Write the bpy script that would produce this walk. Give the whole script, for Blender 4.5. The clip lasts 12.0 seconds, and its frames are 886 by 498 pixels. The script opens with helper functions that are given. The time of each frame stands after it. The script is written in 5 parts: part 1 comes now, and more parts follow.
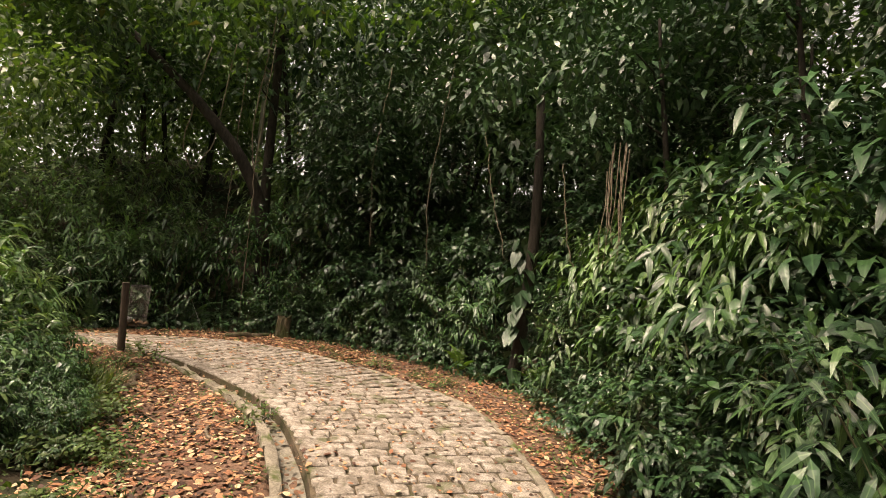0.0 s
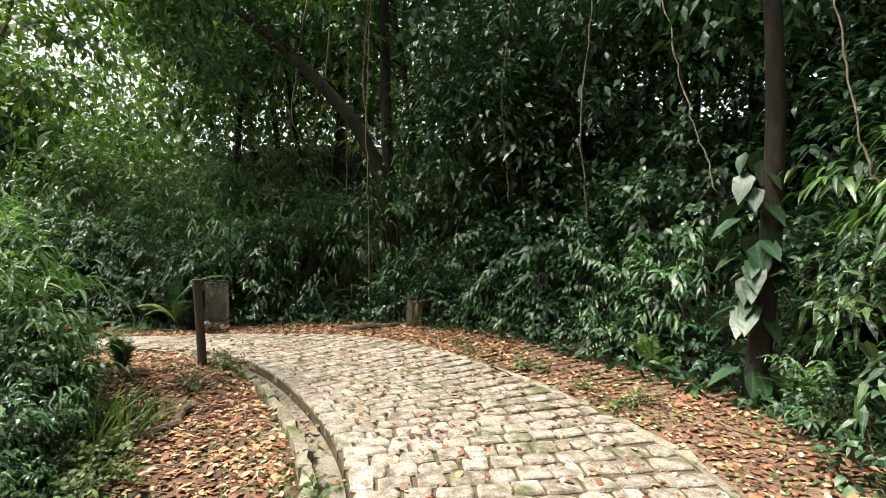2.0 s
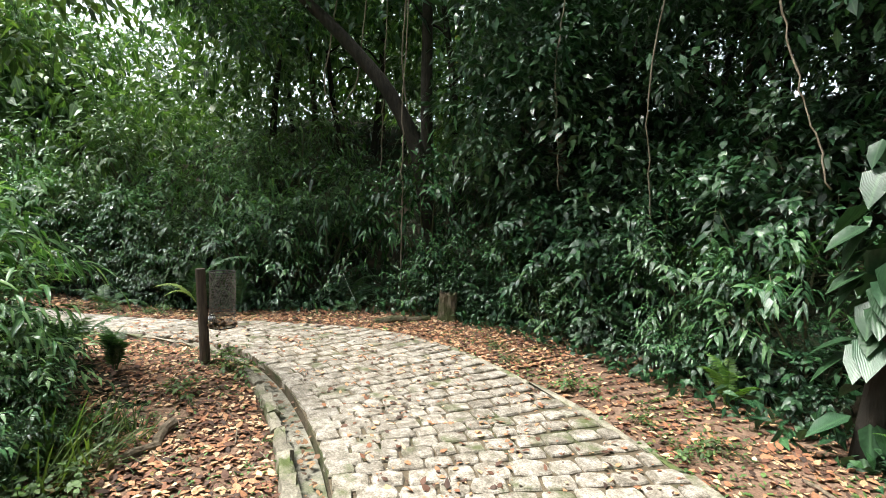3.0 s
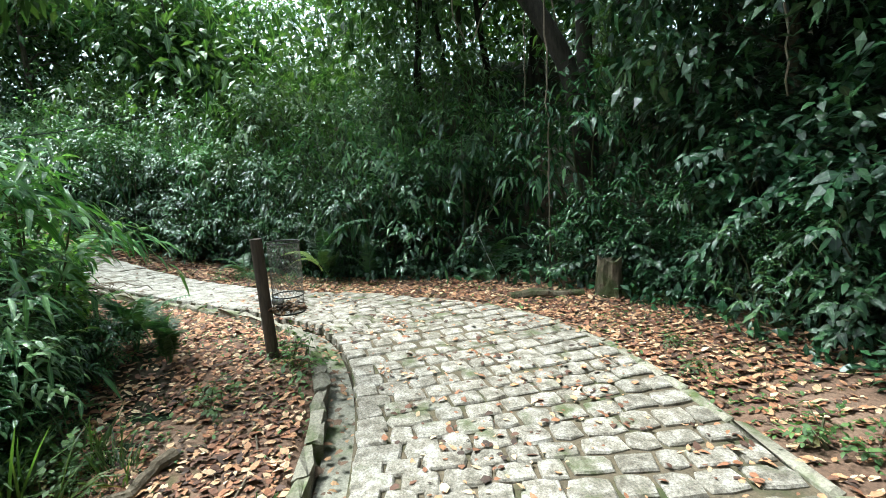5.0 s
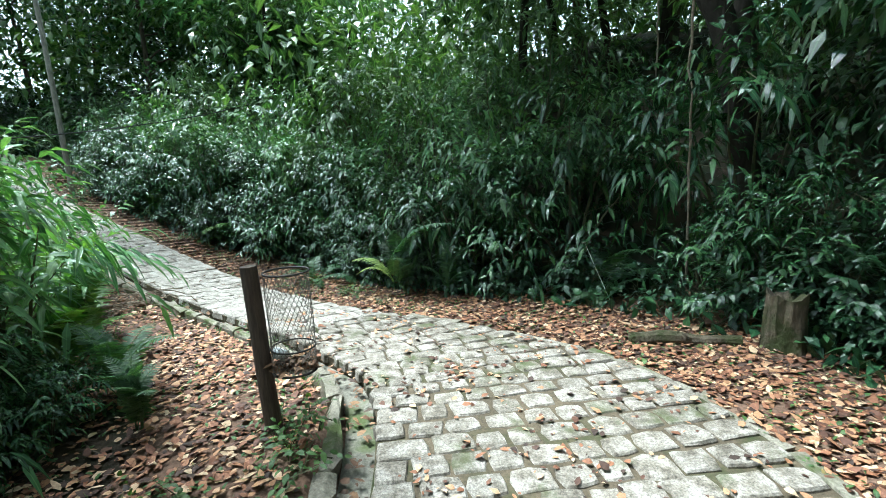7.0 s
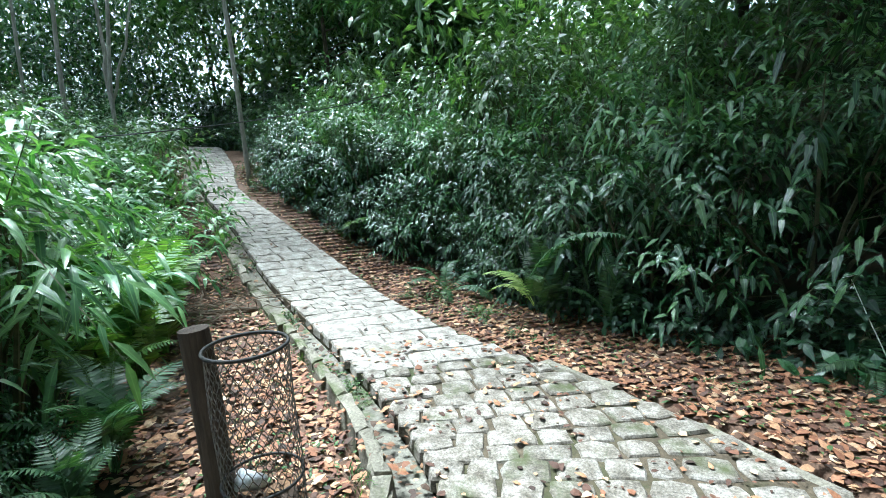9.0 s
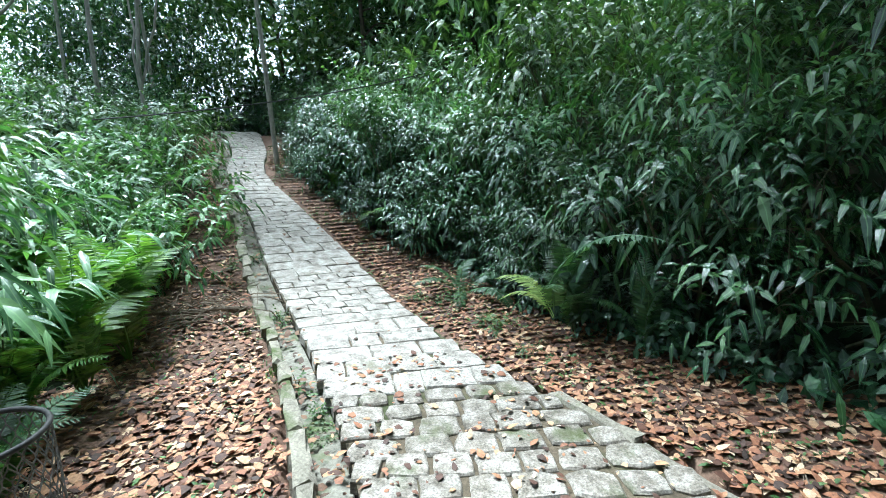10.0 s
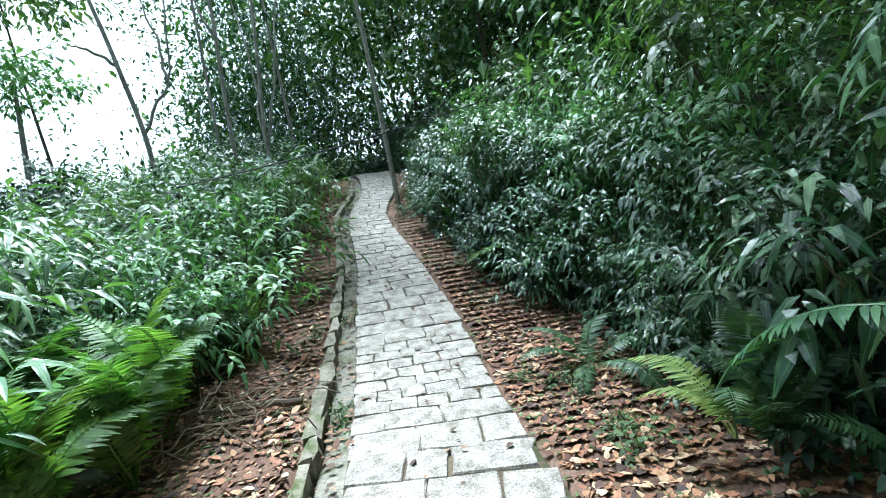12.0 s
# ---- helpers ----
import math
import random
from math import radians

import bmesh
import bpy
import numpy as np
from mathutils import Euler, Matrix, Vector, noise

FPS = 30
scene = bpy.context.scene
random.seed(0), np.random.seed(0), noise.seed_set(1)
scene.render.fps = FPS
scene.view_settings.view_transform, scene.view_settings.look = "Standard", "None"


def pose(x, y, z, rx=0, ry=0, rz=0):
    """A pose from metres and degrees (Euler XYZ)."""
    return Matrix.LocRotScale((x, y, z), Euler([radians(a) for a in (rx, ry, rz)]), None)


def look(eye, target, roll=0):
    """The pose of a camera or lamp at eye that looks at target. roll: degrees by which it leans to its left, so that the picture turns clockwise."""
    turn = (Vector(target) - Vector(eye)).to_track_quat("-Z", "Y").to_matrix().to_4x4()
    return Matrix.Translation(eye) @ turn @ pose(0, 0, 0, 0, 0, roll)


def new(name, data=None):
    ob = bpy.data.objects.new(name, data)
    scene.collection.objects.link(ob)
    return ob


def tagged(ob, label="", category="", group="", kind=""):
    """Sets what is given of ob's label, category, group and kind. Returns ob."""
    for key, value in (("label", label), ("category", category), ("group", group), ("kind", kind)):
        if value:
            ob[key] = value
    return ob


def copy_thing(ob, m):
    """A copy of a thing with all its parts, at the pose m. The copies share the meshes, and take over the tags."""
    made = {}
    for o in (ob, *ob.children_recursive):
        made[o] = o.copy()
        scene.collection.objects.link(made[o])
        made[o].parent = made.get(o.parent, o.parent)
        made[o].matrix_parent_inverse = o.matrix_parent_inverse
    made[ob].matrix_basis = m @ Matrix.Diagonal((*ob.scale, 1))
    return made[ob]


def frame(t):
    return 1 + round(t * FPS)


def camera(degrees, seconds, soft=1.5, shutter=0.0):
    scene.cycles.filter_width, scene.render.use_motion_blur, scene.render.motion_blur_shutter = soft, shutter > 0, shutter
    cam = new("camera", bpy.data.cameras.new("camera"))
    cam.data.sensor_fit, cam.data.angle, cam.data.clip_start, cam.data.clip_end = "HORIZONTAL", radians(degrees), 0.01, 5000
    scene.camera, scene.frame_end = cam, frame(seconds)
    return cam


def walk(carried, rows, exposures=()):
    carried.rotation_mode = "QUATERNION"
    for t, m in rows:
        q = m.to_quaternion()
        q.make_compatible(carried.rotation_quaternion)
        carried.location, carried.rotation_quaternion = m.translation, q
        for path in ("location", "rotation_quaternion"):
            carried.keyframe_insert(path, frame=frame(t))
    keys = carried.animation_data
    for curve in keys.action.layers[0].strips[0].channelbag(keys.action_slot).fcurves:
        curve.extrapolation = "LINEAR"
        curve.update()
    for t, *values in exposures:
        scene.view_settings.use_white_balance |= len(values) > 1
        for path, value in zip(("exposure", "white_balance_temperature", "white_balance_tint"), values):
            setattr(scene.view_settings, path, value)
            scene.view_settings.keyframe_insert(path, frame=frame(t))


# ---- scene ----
cam = camera(83.5, 12.0, 0.6)
METRES, EYE, TILT, LEAN, TURN = 11.8, 1.5, 0.0, 0.0, 22.2
PATH = [
    (0, (1.195, 0.211, 1.692), (0.196, 1.941, 1.802), 5.8),
    (0.5, (0.985, 0.641, 1.667), (0.01, 2.387, 1.714), 8.4),
    (1, (0.554, 1.255, 1.679), (-0.545, 2.926, 1.699), 8.3),
    (1.5, (0.008, 2.034, 1.607), (-1.391, 3.463, 1.572), 3.4),
    (2, (-0.164, 2.526, 1.638), (-1.658, 3.854, 1.586), -0.1),
    (2.5, (-0.405, 2.82, 1.733), (-1.92, 4.122, 1.628), 1.6),
    (3, (-0.774, 3.153, 1.805), (-2.371, 4.348, 1.656), 1.9),
    (3.5, (-0.966, 3.646, 1.761), (-2.706, 4.615, 1.579), 0.7),
    (3.7, (-1.073, 3.781, 1.813), (-2.861, 4.656, 1.621), 0.4),
    (5.3, (-2.263, 4.637, 1.608), (-4.178, 5.113, 1.284), -2.9),
    (5.5, (-2.384, 4.655, 1.601), (-4.31, 5.09, 1.283), -3.0),
    (6, (-2.716, 4.764, 1.66), (-4.65, 5.154, 1.336), -3.3),
    (6.5, (-3.044, 5.037, 1.617), (-5.004, 5.283, 1.303), -3.7),
    (7, (-3.484, 5.151, 1.664), (-5.452, 5.252, 1.323), -2.9),
    (7.5, (-3.926, 5.299, 1.64), (-5.895, 5.219, 1.299), -4.0),
    (7.7, (-4.04, 5.331, 1.632), (-6.006, 5.184, 1.295), -3.7),
    (9.3, (-5.31, 5.49, 1.621), (-7.164, 4.826, 1.275), -3.3),
    (9.5, (-5.455, 5.533, 1.619), (-7.299, 4.841, 1.269), -2.9),
    (10, (-5.848, 5.593, 1.595), (-7.646, 4.807, 1.211), -3.3),
    (10.5, (-6.289, 5.557, 1.552), (-8.037, 4.66, 1.176), -4.5),
    (11, (-6.685, 5.578, 1.559), (-8.359, 4.536, 1.226), -6.9),
    (11.5, (-7.027, 5.57, 1.617), (-8.604, 4.37, 1.343), -9.5),
    (12, (-7.396, 5.416, 1.599), (-8.873, 4.087, 1.371), -10.8),
]
EXPOSURES = [(0, 0.95, 8700, 22), (1.0, 1.2, 7900, 15), (2.5, 1.5, 6700, 8), (5.5, 1.6, 5650, -4), (12, 1.66, 5250, 0)]
walk(cam, [(t, look(eye, target, roll)) for t, eye, target, roll in PATH], EXPOSURES)

# ---- world, sun ----
SUN_FROM = Vector((-0.28, -0.42, 1.0)).normalized()
world = bpy.data.worlds.new("overcast_sky")
scene.world = world
world.use_nodes = True
wn, wl = world.node_tree.nodes, world.node_tree.links
wn.clear()
sky = wn.new("ShaderNodeTexSky")
sky.sky_type, sky.sun_disc = "NISHITA", False
sky.sun_elevation = math.asin(SUN_FROM.z)
sky.sun_rotation = math.atan2(SUN_FROM.x, SUN_FROM.y)
sky.air_density, sky.dust_density = 1.0, 3.0
pale = wn.new("ShaderNodeHueSaturation")
pale.inputs["Saturation"].default_value = 0.35
back = wn.new("ShaderNodeBackground")
back.inputs["Strength"].default_value = 0.15
wout = wn.new("ShaderNodeOutputWorld")
wl.new(sky.outputs["Color"], pale.inputs["Color"])
wl.new(pale.outputs["Color"], back.inputs["Color"])
wl.new(back.outputs["Background"], wout.inputs["Surface"])
sun_data = bpy.data.lights.new("sun", "SUN")
sun_data.energy, sun_data.angle, sun_data.color = 3.4, radians(18), (1.0, 0.97, 0.92)
sun = new("sun", sun_data)
sun.matrix_world = look(SUN_FROM * 40, (0, 0, 0))


# ---- materials ----
def material(name):
    m = bpy.data.materials.new(name)
    m.use_nodes = True
    m.node_tree.nodes.clear()
    return m, m.node_tree.nodes, m.node_tree.links


def node(nodes, kind, **values):
    n = nodes.new(kind)
    for key, value in values.items():
        n.inputs[key.replace("_", " ")].default_value = value
    return n


def ramp(nodes, links, source, stops):
    r = nodes.new("ShaderNodeValToRGB")
    e = r.color_ramp.elements
    while len(e) < len(stops):
        e.new(0.5)
    for item, (p, c) in zip(e, stops):
        item.position, item.color = p, (*c, 1)
    links.new(source, r.inputs["Fac"])
    return r.outputs["Color"]


def mixed(nodes, links, kind, fac, a, b):
    m = nodes.new("ShaderNodeMix")
    m.data_type, m.blend_type = "RGBA", kind
    for value, slot in ((fac, 0), (a, 6), (b, 7)):
        if hasattr(value, "default_value"):
            links.new(value, m.inputs[slot])
        else:
            m.inputs[slot].default_value = value if slot == 0 else (*value, 1)
    return m.outputs[2]


def noise_tex(nodes, links, scale, detail=4.0, rough=0.6, coords=None):
    n = node(nodes, "ShaderNodeTexNoise", Scale=scale, Detail=detail, Roughness=rough)
    if coords:
        links.new(coords, n.inputs["Vector"])
    return n.outputs["Fac"]


def finish(nodes, links, shader):
    out = nodes.new("ShaderNodeOutputMaterial")
    links.new(shader, out.inputs["Surface"])


def bumped(nodes, links, height, strength, distance):
    b = node(nodes, "ShaderNodeBump", Strength=strength, Distance=distance)
    links.new(height, b.inputs["Height"])
    return b.outputs["Normal"]


def leaf_material(name, dark, mid, bright, rough=0.4, glow=0.3, rib=0.35, brown=0.0):
    """Living leaves: each leaf has its own tone, a paler midrib, a waxy gloss and light passing through."""
    m, n, l = material(name)
    geo = n.new("ShaderNodeNewGeometry")
    info = n.new("ShaderNodeObjectInfo")
    stops = [(0.0, dark), (0.5, mid), (0.93, bright)]
    if brown:
        stops += [(1.0 - brown, bright), (1.0, (0.20, 0.12, 0.04))]
    tone = ramp(n, l, geo.outputs["Random Per Island"], stops)
    hs = node(n, "ShaderNodeHueSaturation", Saturation=1.0)
    hue = node(n, "ShaderNodeMapRange", To_Min=0.485, To_Max=0.515)
    l.new(info.outputs["Random"], hue.inputs["Value"])
    l.new(hue.outputs["Result"], hs.inputs["Hue"])
    val = node(n, "ShaderNodeMapRange", To_Min=0.75, To_Max=1.25)
    l.new(info.outputs["Random"], val.inputs["Value"])
    l.new(val.outputs["Result"], hs.inputs["Value"])
    l.new(tone, hs.inputs["Color"])
    uv = n.new("ShaderNodeUVMap")
    sep = n.new("ShaderNodeSeparateXYZ")
    l.new(uv.outputs["UV"], sep.inputs["Vector"])
    away = n.new("ShaderNodeMath")
    away.operation = "SUBTRACT"
    l.new(sep.outputs["X"], away.inputs[0])
    away.inputs[1].default_value = 0.5
    wide = n.new("ShaderNodeMath")
    wide.operation = "ABSOLUTE"
    l.new(away.outputs[0], wide.inputs[0])
    line = node(n, "ShaderNodeMapRange", From_Min=0.02, From_Max=0.09, To_Min=rib, To_Max=0.0)
    l.new(wide.outputs[0], line.inputs["Value"])
    co = n.new("ShaderNodeTexCoord")
    patch = noise_tex(n, l, 26.0, 3.0, 0.6, co.outputs["Object"])
    spots = node(n, "ShaderNodeMapRange", From_Min=0.35, From_Max=0.75, To_Min=0.75, To_Max=1.2)
    l.new(patch, spots.inputs["Value"])
    stained = mixed(n, l, "MULTIPLY", 1.0, hs.outputs["Color"], spots.outputs["Result"])
    ribbed = mixed(n, l, "MIX", line.outputs["Result"], stained, tuple(min(1, c * 1.9 + 0.02) for c in bright))
    waves = node(n, "ShaderNodeTexWave", Scale=7.0, Distortion=1.0)
    l.new(uv.outputs["UV"], waves.inputs["Vector"])
    bump = bumped(n, l, waves.outputs["Fac"], 0.25, 0.004)
    p = node(n, "ShaderNodeBsdfPrincipled", Roughness=rough)
    p.inputs["Specular IOR Level"].default_value = 0.58
    l.new(ribbed, p.inputs["Base Color"])
    l.new(bump, p.inputs["Normal"])
    tr = n.new("ShaderNodeBsdfTranslucent")
    warm = mixed(n, l, "MULTIPLY", 1.0, ribbed, (1.35, 1.5, 0.55))
    l.new(warm, tr.inputs["Color"])
    mix = n.new("ShaderNodeMixShader")
    mix.inputs[0].default_value = glow
    l.new(p.outputs[0], mix.inputs[1])
    l.new(tr.outputs[0], mix.inputs[2])
    finish(n, l, mix.outputs[0])
    return m


def litter_material(name, stops, rough=0.75):
    m, n, l = material(name)
    geo = n.new("ShaderNodeNewGeometry")
    tone = ramp(n, l, geo.outputs["Random Per Island"], stops)
    co = n.new("ShaderNodeTexCoord")
    grain = noise_tex(n, l, 60.0, 4.0, 0.7, co.outputs["Object"])
    spots = node(n, "ShaderNodeMapRange", From_Min=0.3, From_Max=0.7, To_Min=0.6, To_Max=1.2)
    l.new(grain, spots.inputs["Value"])
    col = mixed(n, l, "MULTIPLY", 1.0, tone, spots.outputs["Result"])
    p = node(n, "ShaderNodeBsdfPrincipled", Roughness=rough)
    l.new(col, p.inputs["Base Color"])
    l.new(bumped(n, l, grain, 0.4, 0.004), p.inputs["Normal"])
    finish(n, l, p.outputs[0])
    return m


def rough_material(name, stops, scale, fine, rough=0.85, bump=0.5, depth=0.01, moss=None, moss_scale=2.0, moss_from=0.5, stretch=None, vary=0.0, spread=0.2):
    """Stone, soil, bark, wood: two scales of noise, relief and, if wanted, patches of moss."""
    m, n, l = material(name)
    co = n.new("ShaderNodeTexCoord")
    vec = co.outputs["Object"]
    info = n.new("ShaderNodeObjectInfo")
    geo = n.new("ShaderNodeNewGeometry")
    if stretch:
        mp = n.new("ShaderNodeMapping")
        mp.inputs["Scale"].default_value = stretch
        l.new(vec, mp.inputs["Vector"])
        vec = mp.outputs["Vector"]
    pos = geo.outputs["Position"] if not stretch else vec
    big = noise_tex(n, l, scale, 5.0, 0.62, pos)
    small = noise_tex(n, l, fine, 6.0, 0.7, pos)
    col = ramp(n, l, big, stops)
    speck = node(n, "ShaderNodeMapRange", From_Min=0.5 - spread, From_Max=0.5 + spread, To_Min=0.5, To_Max=1.3)
    l.new(small, speck.inputs["Value"])
    col = mixed(n, l, "MULTIPLY", 1.0, col, speck.outputs["Result"])
    if vary:
        both = n.new("ShaderNodeMath")
        both.operation = "ADD"
        l.new(info.outputs["Random"], both.inputs[0])
        l.new(geo.outputs["Random Per Island"], both.inputs[1])
        part_tone = node(n, "ShaderNodeMapRange", From_Min=0.0, From_Max=2.0, To_Min=1 - vary, To_Max=1 + vary)
        l.new(both.outputs[0], part_tone.inputs["Value"])
        col = mixed(n, l, "MULTIPLY", 1.0, col, part_tone.outputs["Result"])
    if moss:
        where = noise_tex(n, l, moss_scale, 5.0, 0.65, geo.outputs["Position"])
        fac = node(n, "ShaderNodeMapRange", From_Min=moss_from, From_Max=moss_from + 0.14)
        l.new(where, fac.inputs["Value"])
        col = mixed(n, l, "MIX", fac.outputs["Result"], col, moss)
    p = node(n, "ShaderNodeBsdfPrincipled", Roughness=rough)
    p.inputs["Specular IOR Level"].default_value = 0.3
    l.new(col, p.inputs["Base Color"])
    l.new(bumped(n, l, small, bump, depth), p.inputs["Normal"])
    finish(n, l, p.outputs[0])
    return m


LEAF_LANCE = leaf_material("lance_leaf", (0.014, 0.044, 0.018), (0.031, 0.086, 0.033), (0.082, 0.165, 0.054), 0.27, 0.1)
# Pale green with open light and sky sheen put into the colour.
LEAF_PALE_LIT = leaf_material("pale_lit_leaf", (0.034, 0.088, 0.034), (0.078, 0.172, 0.06), (0.165, 0.28, 0.10), 0.29, 0.24)
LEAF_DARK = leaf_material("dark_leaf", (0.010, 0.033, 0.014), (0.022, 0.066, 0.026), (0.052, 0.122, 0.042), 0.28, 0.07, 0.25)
LEAF_HANG = leaf_material("hanging_leaf", (0.022, 0.062, 0.018), (0.048, 0.112, 0.030), (0.10, 0.19, 0.05), 0.3, 0.16)
LEAF_HEART = leaf_material("heart_leaf", (0.012, 0.036, 0.018), (0.024, 0.062, 0.027), (0.046, 0.10, 0.040), 0.36, 0.08)
LEAF_TREE = leaf_material("tree_leaf", (0.030, 0.075, 0.020), (0.058, 0.125, 0.032), (0.11, 0.195, 0.048), 0.36, 0.3, 0.1, 0.015)
LEAF_FERN = leaf_material("fern_leaf", (0.065, 0.15, 0.032), (0.11, 0.22, 0.045), (0.18, 0.31, 0.065), 0.45, 0.35, 0.2)
LEAF_FERN_PALE = leaf_material("pale_fern_leaf", (0.22, 0.32, 0.09), (0.28, 0.38, 0.11), (0.36, 0.44, 0.15), 0.5, 0.4, 0.2)
LEAF_FERN_DARK = leaf_material("dark_fern_leaf", (0.03, 0.08, 0.032), (0.05, 0.115, 0.042), (0.085, 0.16, 0.06), 0.4, 0.25, 0.2)
GRASS = leaf_material("grass_blade", (0.04, 0.08, 0.02), (0.07, 0.125, 0.032), (0.12, 0.19, 0.05), 0.5, 0.3, 0.1, 0.03)
LITTER = litter_material("fallen_leaf", [(0.0, (0.035, 0.02, 0.013)), (0.3, (0.12, 0.05, 0.028)), (0.55, (0.30, 0.125, 0.06)), (0.8, (0.44, 0.24, 0.12)), (1.0, (0.60, 0.44, 0.28))])
SOIL = rough_material("soil", [(0.25, (0.085, 0.052, 0.034)), (0.5, (0.175, 0.105, 0.07)), (0.75, (0.26, 0.175, 0.125))], 1.6, 38.0, 0.95, 0.7, 0.015, (0.06, 0.085, 0.025), 0.9, 0.62)
HUMUS = rough_material("leaf_mould", [(0.25, (0.022, 0.017, 0.011)), (0.5, (0.05, 0.036, 0.022)), (0.75, (0.085, 0.06, 0.035))], 1.6, 30.0, 0.95, 0.8, 0.03, (0.014, 0.025, 0.009), 1.2, 0.40)
BED = rough_material("joint_earth", [(0.3, (0.07, 0.055, 0.035)), (0.6, (0.13, 0.10, 0.065))], 3.0, 50.0, 0.95, 0.8, 0.01, (0.05, 0.056, 0.022), 1.6, 0.50)
STONE = rough_material("path_stone", [(0.34, (0.125, 0.105, 0.08)), (0.5, (0.24, 0.21, 0.172)), (0.64, (0.37, 0.335, 0.29))], 11.0, 75.0, 0.82, 0.7, 0.008, (0.08, 0.09, 0.035), 2.6, 0.55, None, 0.25, 0.13)
STONE_PALE = rough_material("pale_path_stone", [(0.34, (0.19, 0.165, 0.135)), (0.5, (0.32, 0.29, 0.25)), (0.64, (0.44, 0.41, 0.36))], 9.0, 70.0, 0.82, 0.7, 0.008, (0.13, 0.125, 0.065), 2.0, 0.62, None, 0.14, 0.12)
KERB = rough_material("kerb_stone", [(0.3, (0.17, 0.15, 0.115)), (0.6, (0.30, 0.27, 0.21)), (0.85, (0.40, 0.37, 0.30))], 4.0, 55.0, 0.88, 0.7, 0.015, (0.08, 0.10, 0.032), 2.6, 0.5, None, 0.2)
GUTTER = rough_material("gutter_concrete", [(0.3, (0.14, 0.13, 0.10)), (0.7, (0.28, 0.26, 0.21))], 3.0, 45.0, 0.9, 0.6, 0.01, (0.08, 0.10, 0.035), 2.2, 0.52)
BARK = rough_material("bark", [(0.3, (0.05, 0.04, 0.028)), (0.6, (0.10, 0.08, 0.058)), (0.85, (0.17, 0.145, 0.11))], 5.0, 26.0, 0.95, 0.9, 0.03, (0.05, 0.065, 0.025), 2.0, 0.6, (1, 1, 0.22))
BARK_PALE = rough_material("pale_bark", [(0.3, (0.20, 0.18, 0.15)), (0.6, (0.34, 0.32, 0.27)), (0.85, (0.46, 0.44, 0.39))], 4.0, 24.0, 0.9, 0.6, 0.02, (0.12, 0.13, 0.07), 1.6, 0.62, (1, 1, 0.3))
BARK_DARK = rough_material("dark_bark", [(0.3, (0.018, 0.015, 0.012)), (0.7, (0.05, 0.042, 0.032))], 5.0, 24.0, 0.95, 0.9, 0.03, (0.03, 0.04, 0.018), 2.0, 0.6, (1, 1, 0.25))
STEM = rough_material("stem", [(0.3, (0.05, 0.06, 0.025)), (0.7, (0.12, 0.11, 0.06))], 8.0, 40.0, 0.8, 0.4, 0.004)
VINE = rough_material("dry_vine", [(0.3, (0.13, 0.10, 0.07)), (0.7, (0.30, 0.25, 0.19))], 9.0, 50.0, 0.9, 0.6, 0.004)
DEADWOOD = rough_material("dead_wood", [(0.3, (0.10, 0.075, 0.05)), (0.6, (0.20, 0.16, 0.115)), (0.85, (0.33, 0.28, 0.21))], 6.0, 40.0, 0.92, 0.8, 0.012)
POSTWOOD = rough_material("post_wood", [(0.3, (0.045, 0.032, 0.025)), (0.6, (0.095, 0.072, 0.055)), (0.85, (0.15, 0.12, 0.095))], 14.0, 45.0, 0.85, 0.8, 0.01, (0.07, 0.08, 0.035), 5.0, 0.66, (1, 1, 0.12))
STUMPWOOD = rough_material("stump_wood", [(0.3, (0.05, 0.038, 0.026)), (0.7, (0.20, 0.165, 0.115))], 7.0, 30.0, 0.92, 1.0, 0.04, (0.05, 0.06, 0.02), 3.0, 0.42, (1, 1, 0.3))
WIRE = rough_material("rusty_wire", [(0.35, (0.10, 0.085, 0.07)), (0.65, (0.20, 0.185, 0.165))], 20.0, 80.0, 0.55, 0.3, 0.001)
RIM = rough_material("dark_rim", [(0.3, (0.02, 0.02, 0.02)), (0.7, (0.05, 0.045, 0.04))], 20.0, 80.0, 0.6, 0.3, 0.002)
CABLE = rough_material("black_cable", [(0.3, (0.012, 0.012, 0.012)), (0.7, (0.03, 0.03, 0.03))], 20.0, 80.0, 0.6, 0.2, 0.001)
PETAL = rough_material("white_petal", [(0.3, (0.70, 0.72, 0.66)), (0.7, (0.82, 0.83, 0.78))], 20.0, 80.0, 0.6, 0.3, 0.002)
PLASTIC = rough_material("white_plastic", [(0.3, (0.62, 0.64, 0.66)), (0.7, (0.78, 0.79, 0.80))], 12.0, 50.0, 0.35, 0.3, 0.004)
DARKLITTER = litter_material("dark_fallen_leaf", [(0.0, (0.06, 0.035, 0.02)), (0.5, (0.16, 0.08, 0.04)), (1.0, (0.30, 0.17, 0.08))])


# ---- mesh helpers ----
def raw_mesh(name, verts, faces, mat, uv=None, smooth=False):
    me = bpy.data.meshes.new(name)
    me.from_pydata(np.asarray(verts, dtype=float).reshape(-1, 3).tolist(), [], [tuple(f) for f in faces])
    if uv is not None:
        layer = me.uv_layers.new(name="UVMap")
        idx = np.zeros(len(me.loops), dtype=np.int32)
        me.loops.foreach_get("vertex_index", idx)
        layer.data.foreach_set("uv", np.asarray(uv, dtype=np.float32)[idx].ravel())
    if smooth:
        me.polygons.foreach_set("use_smooth", np.ones(len(me.polygons), dtype=bool))
    me.materials.append(mat)
    me.update()
    return me


def child(name, me, parent, label="", m=None):
    ob = new(name, me)
    ob.parent = parent
    if m is not None:
        ob.matrix_basis = m
    return tagged(ob, label) if label else ob


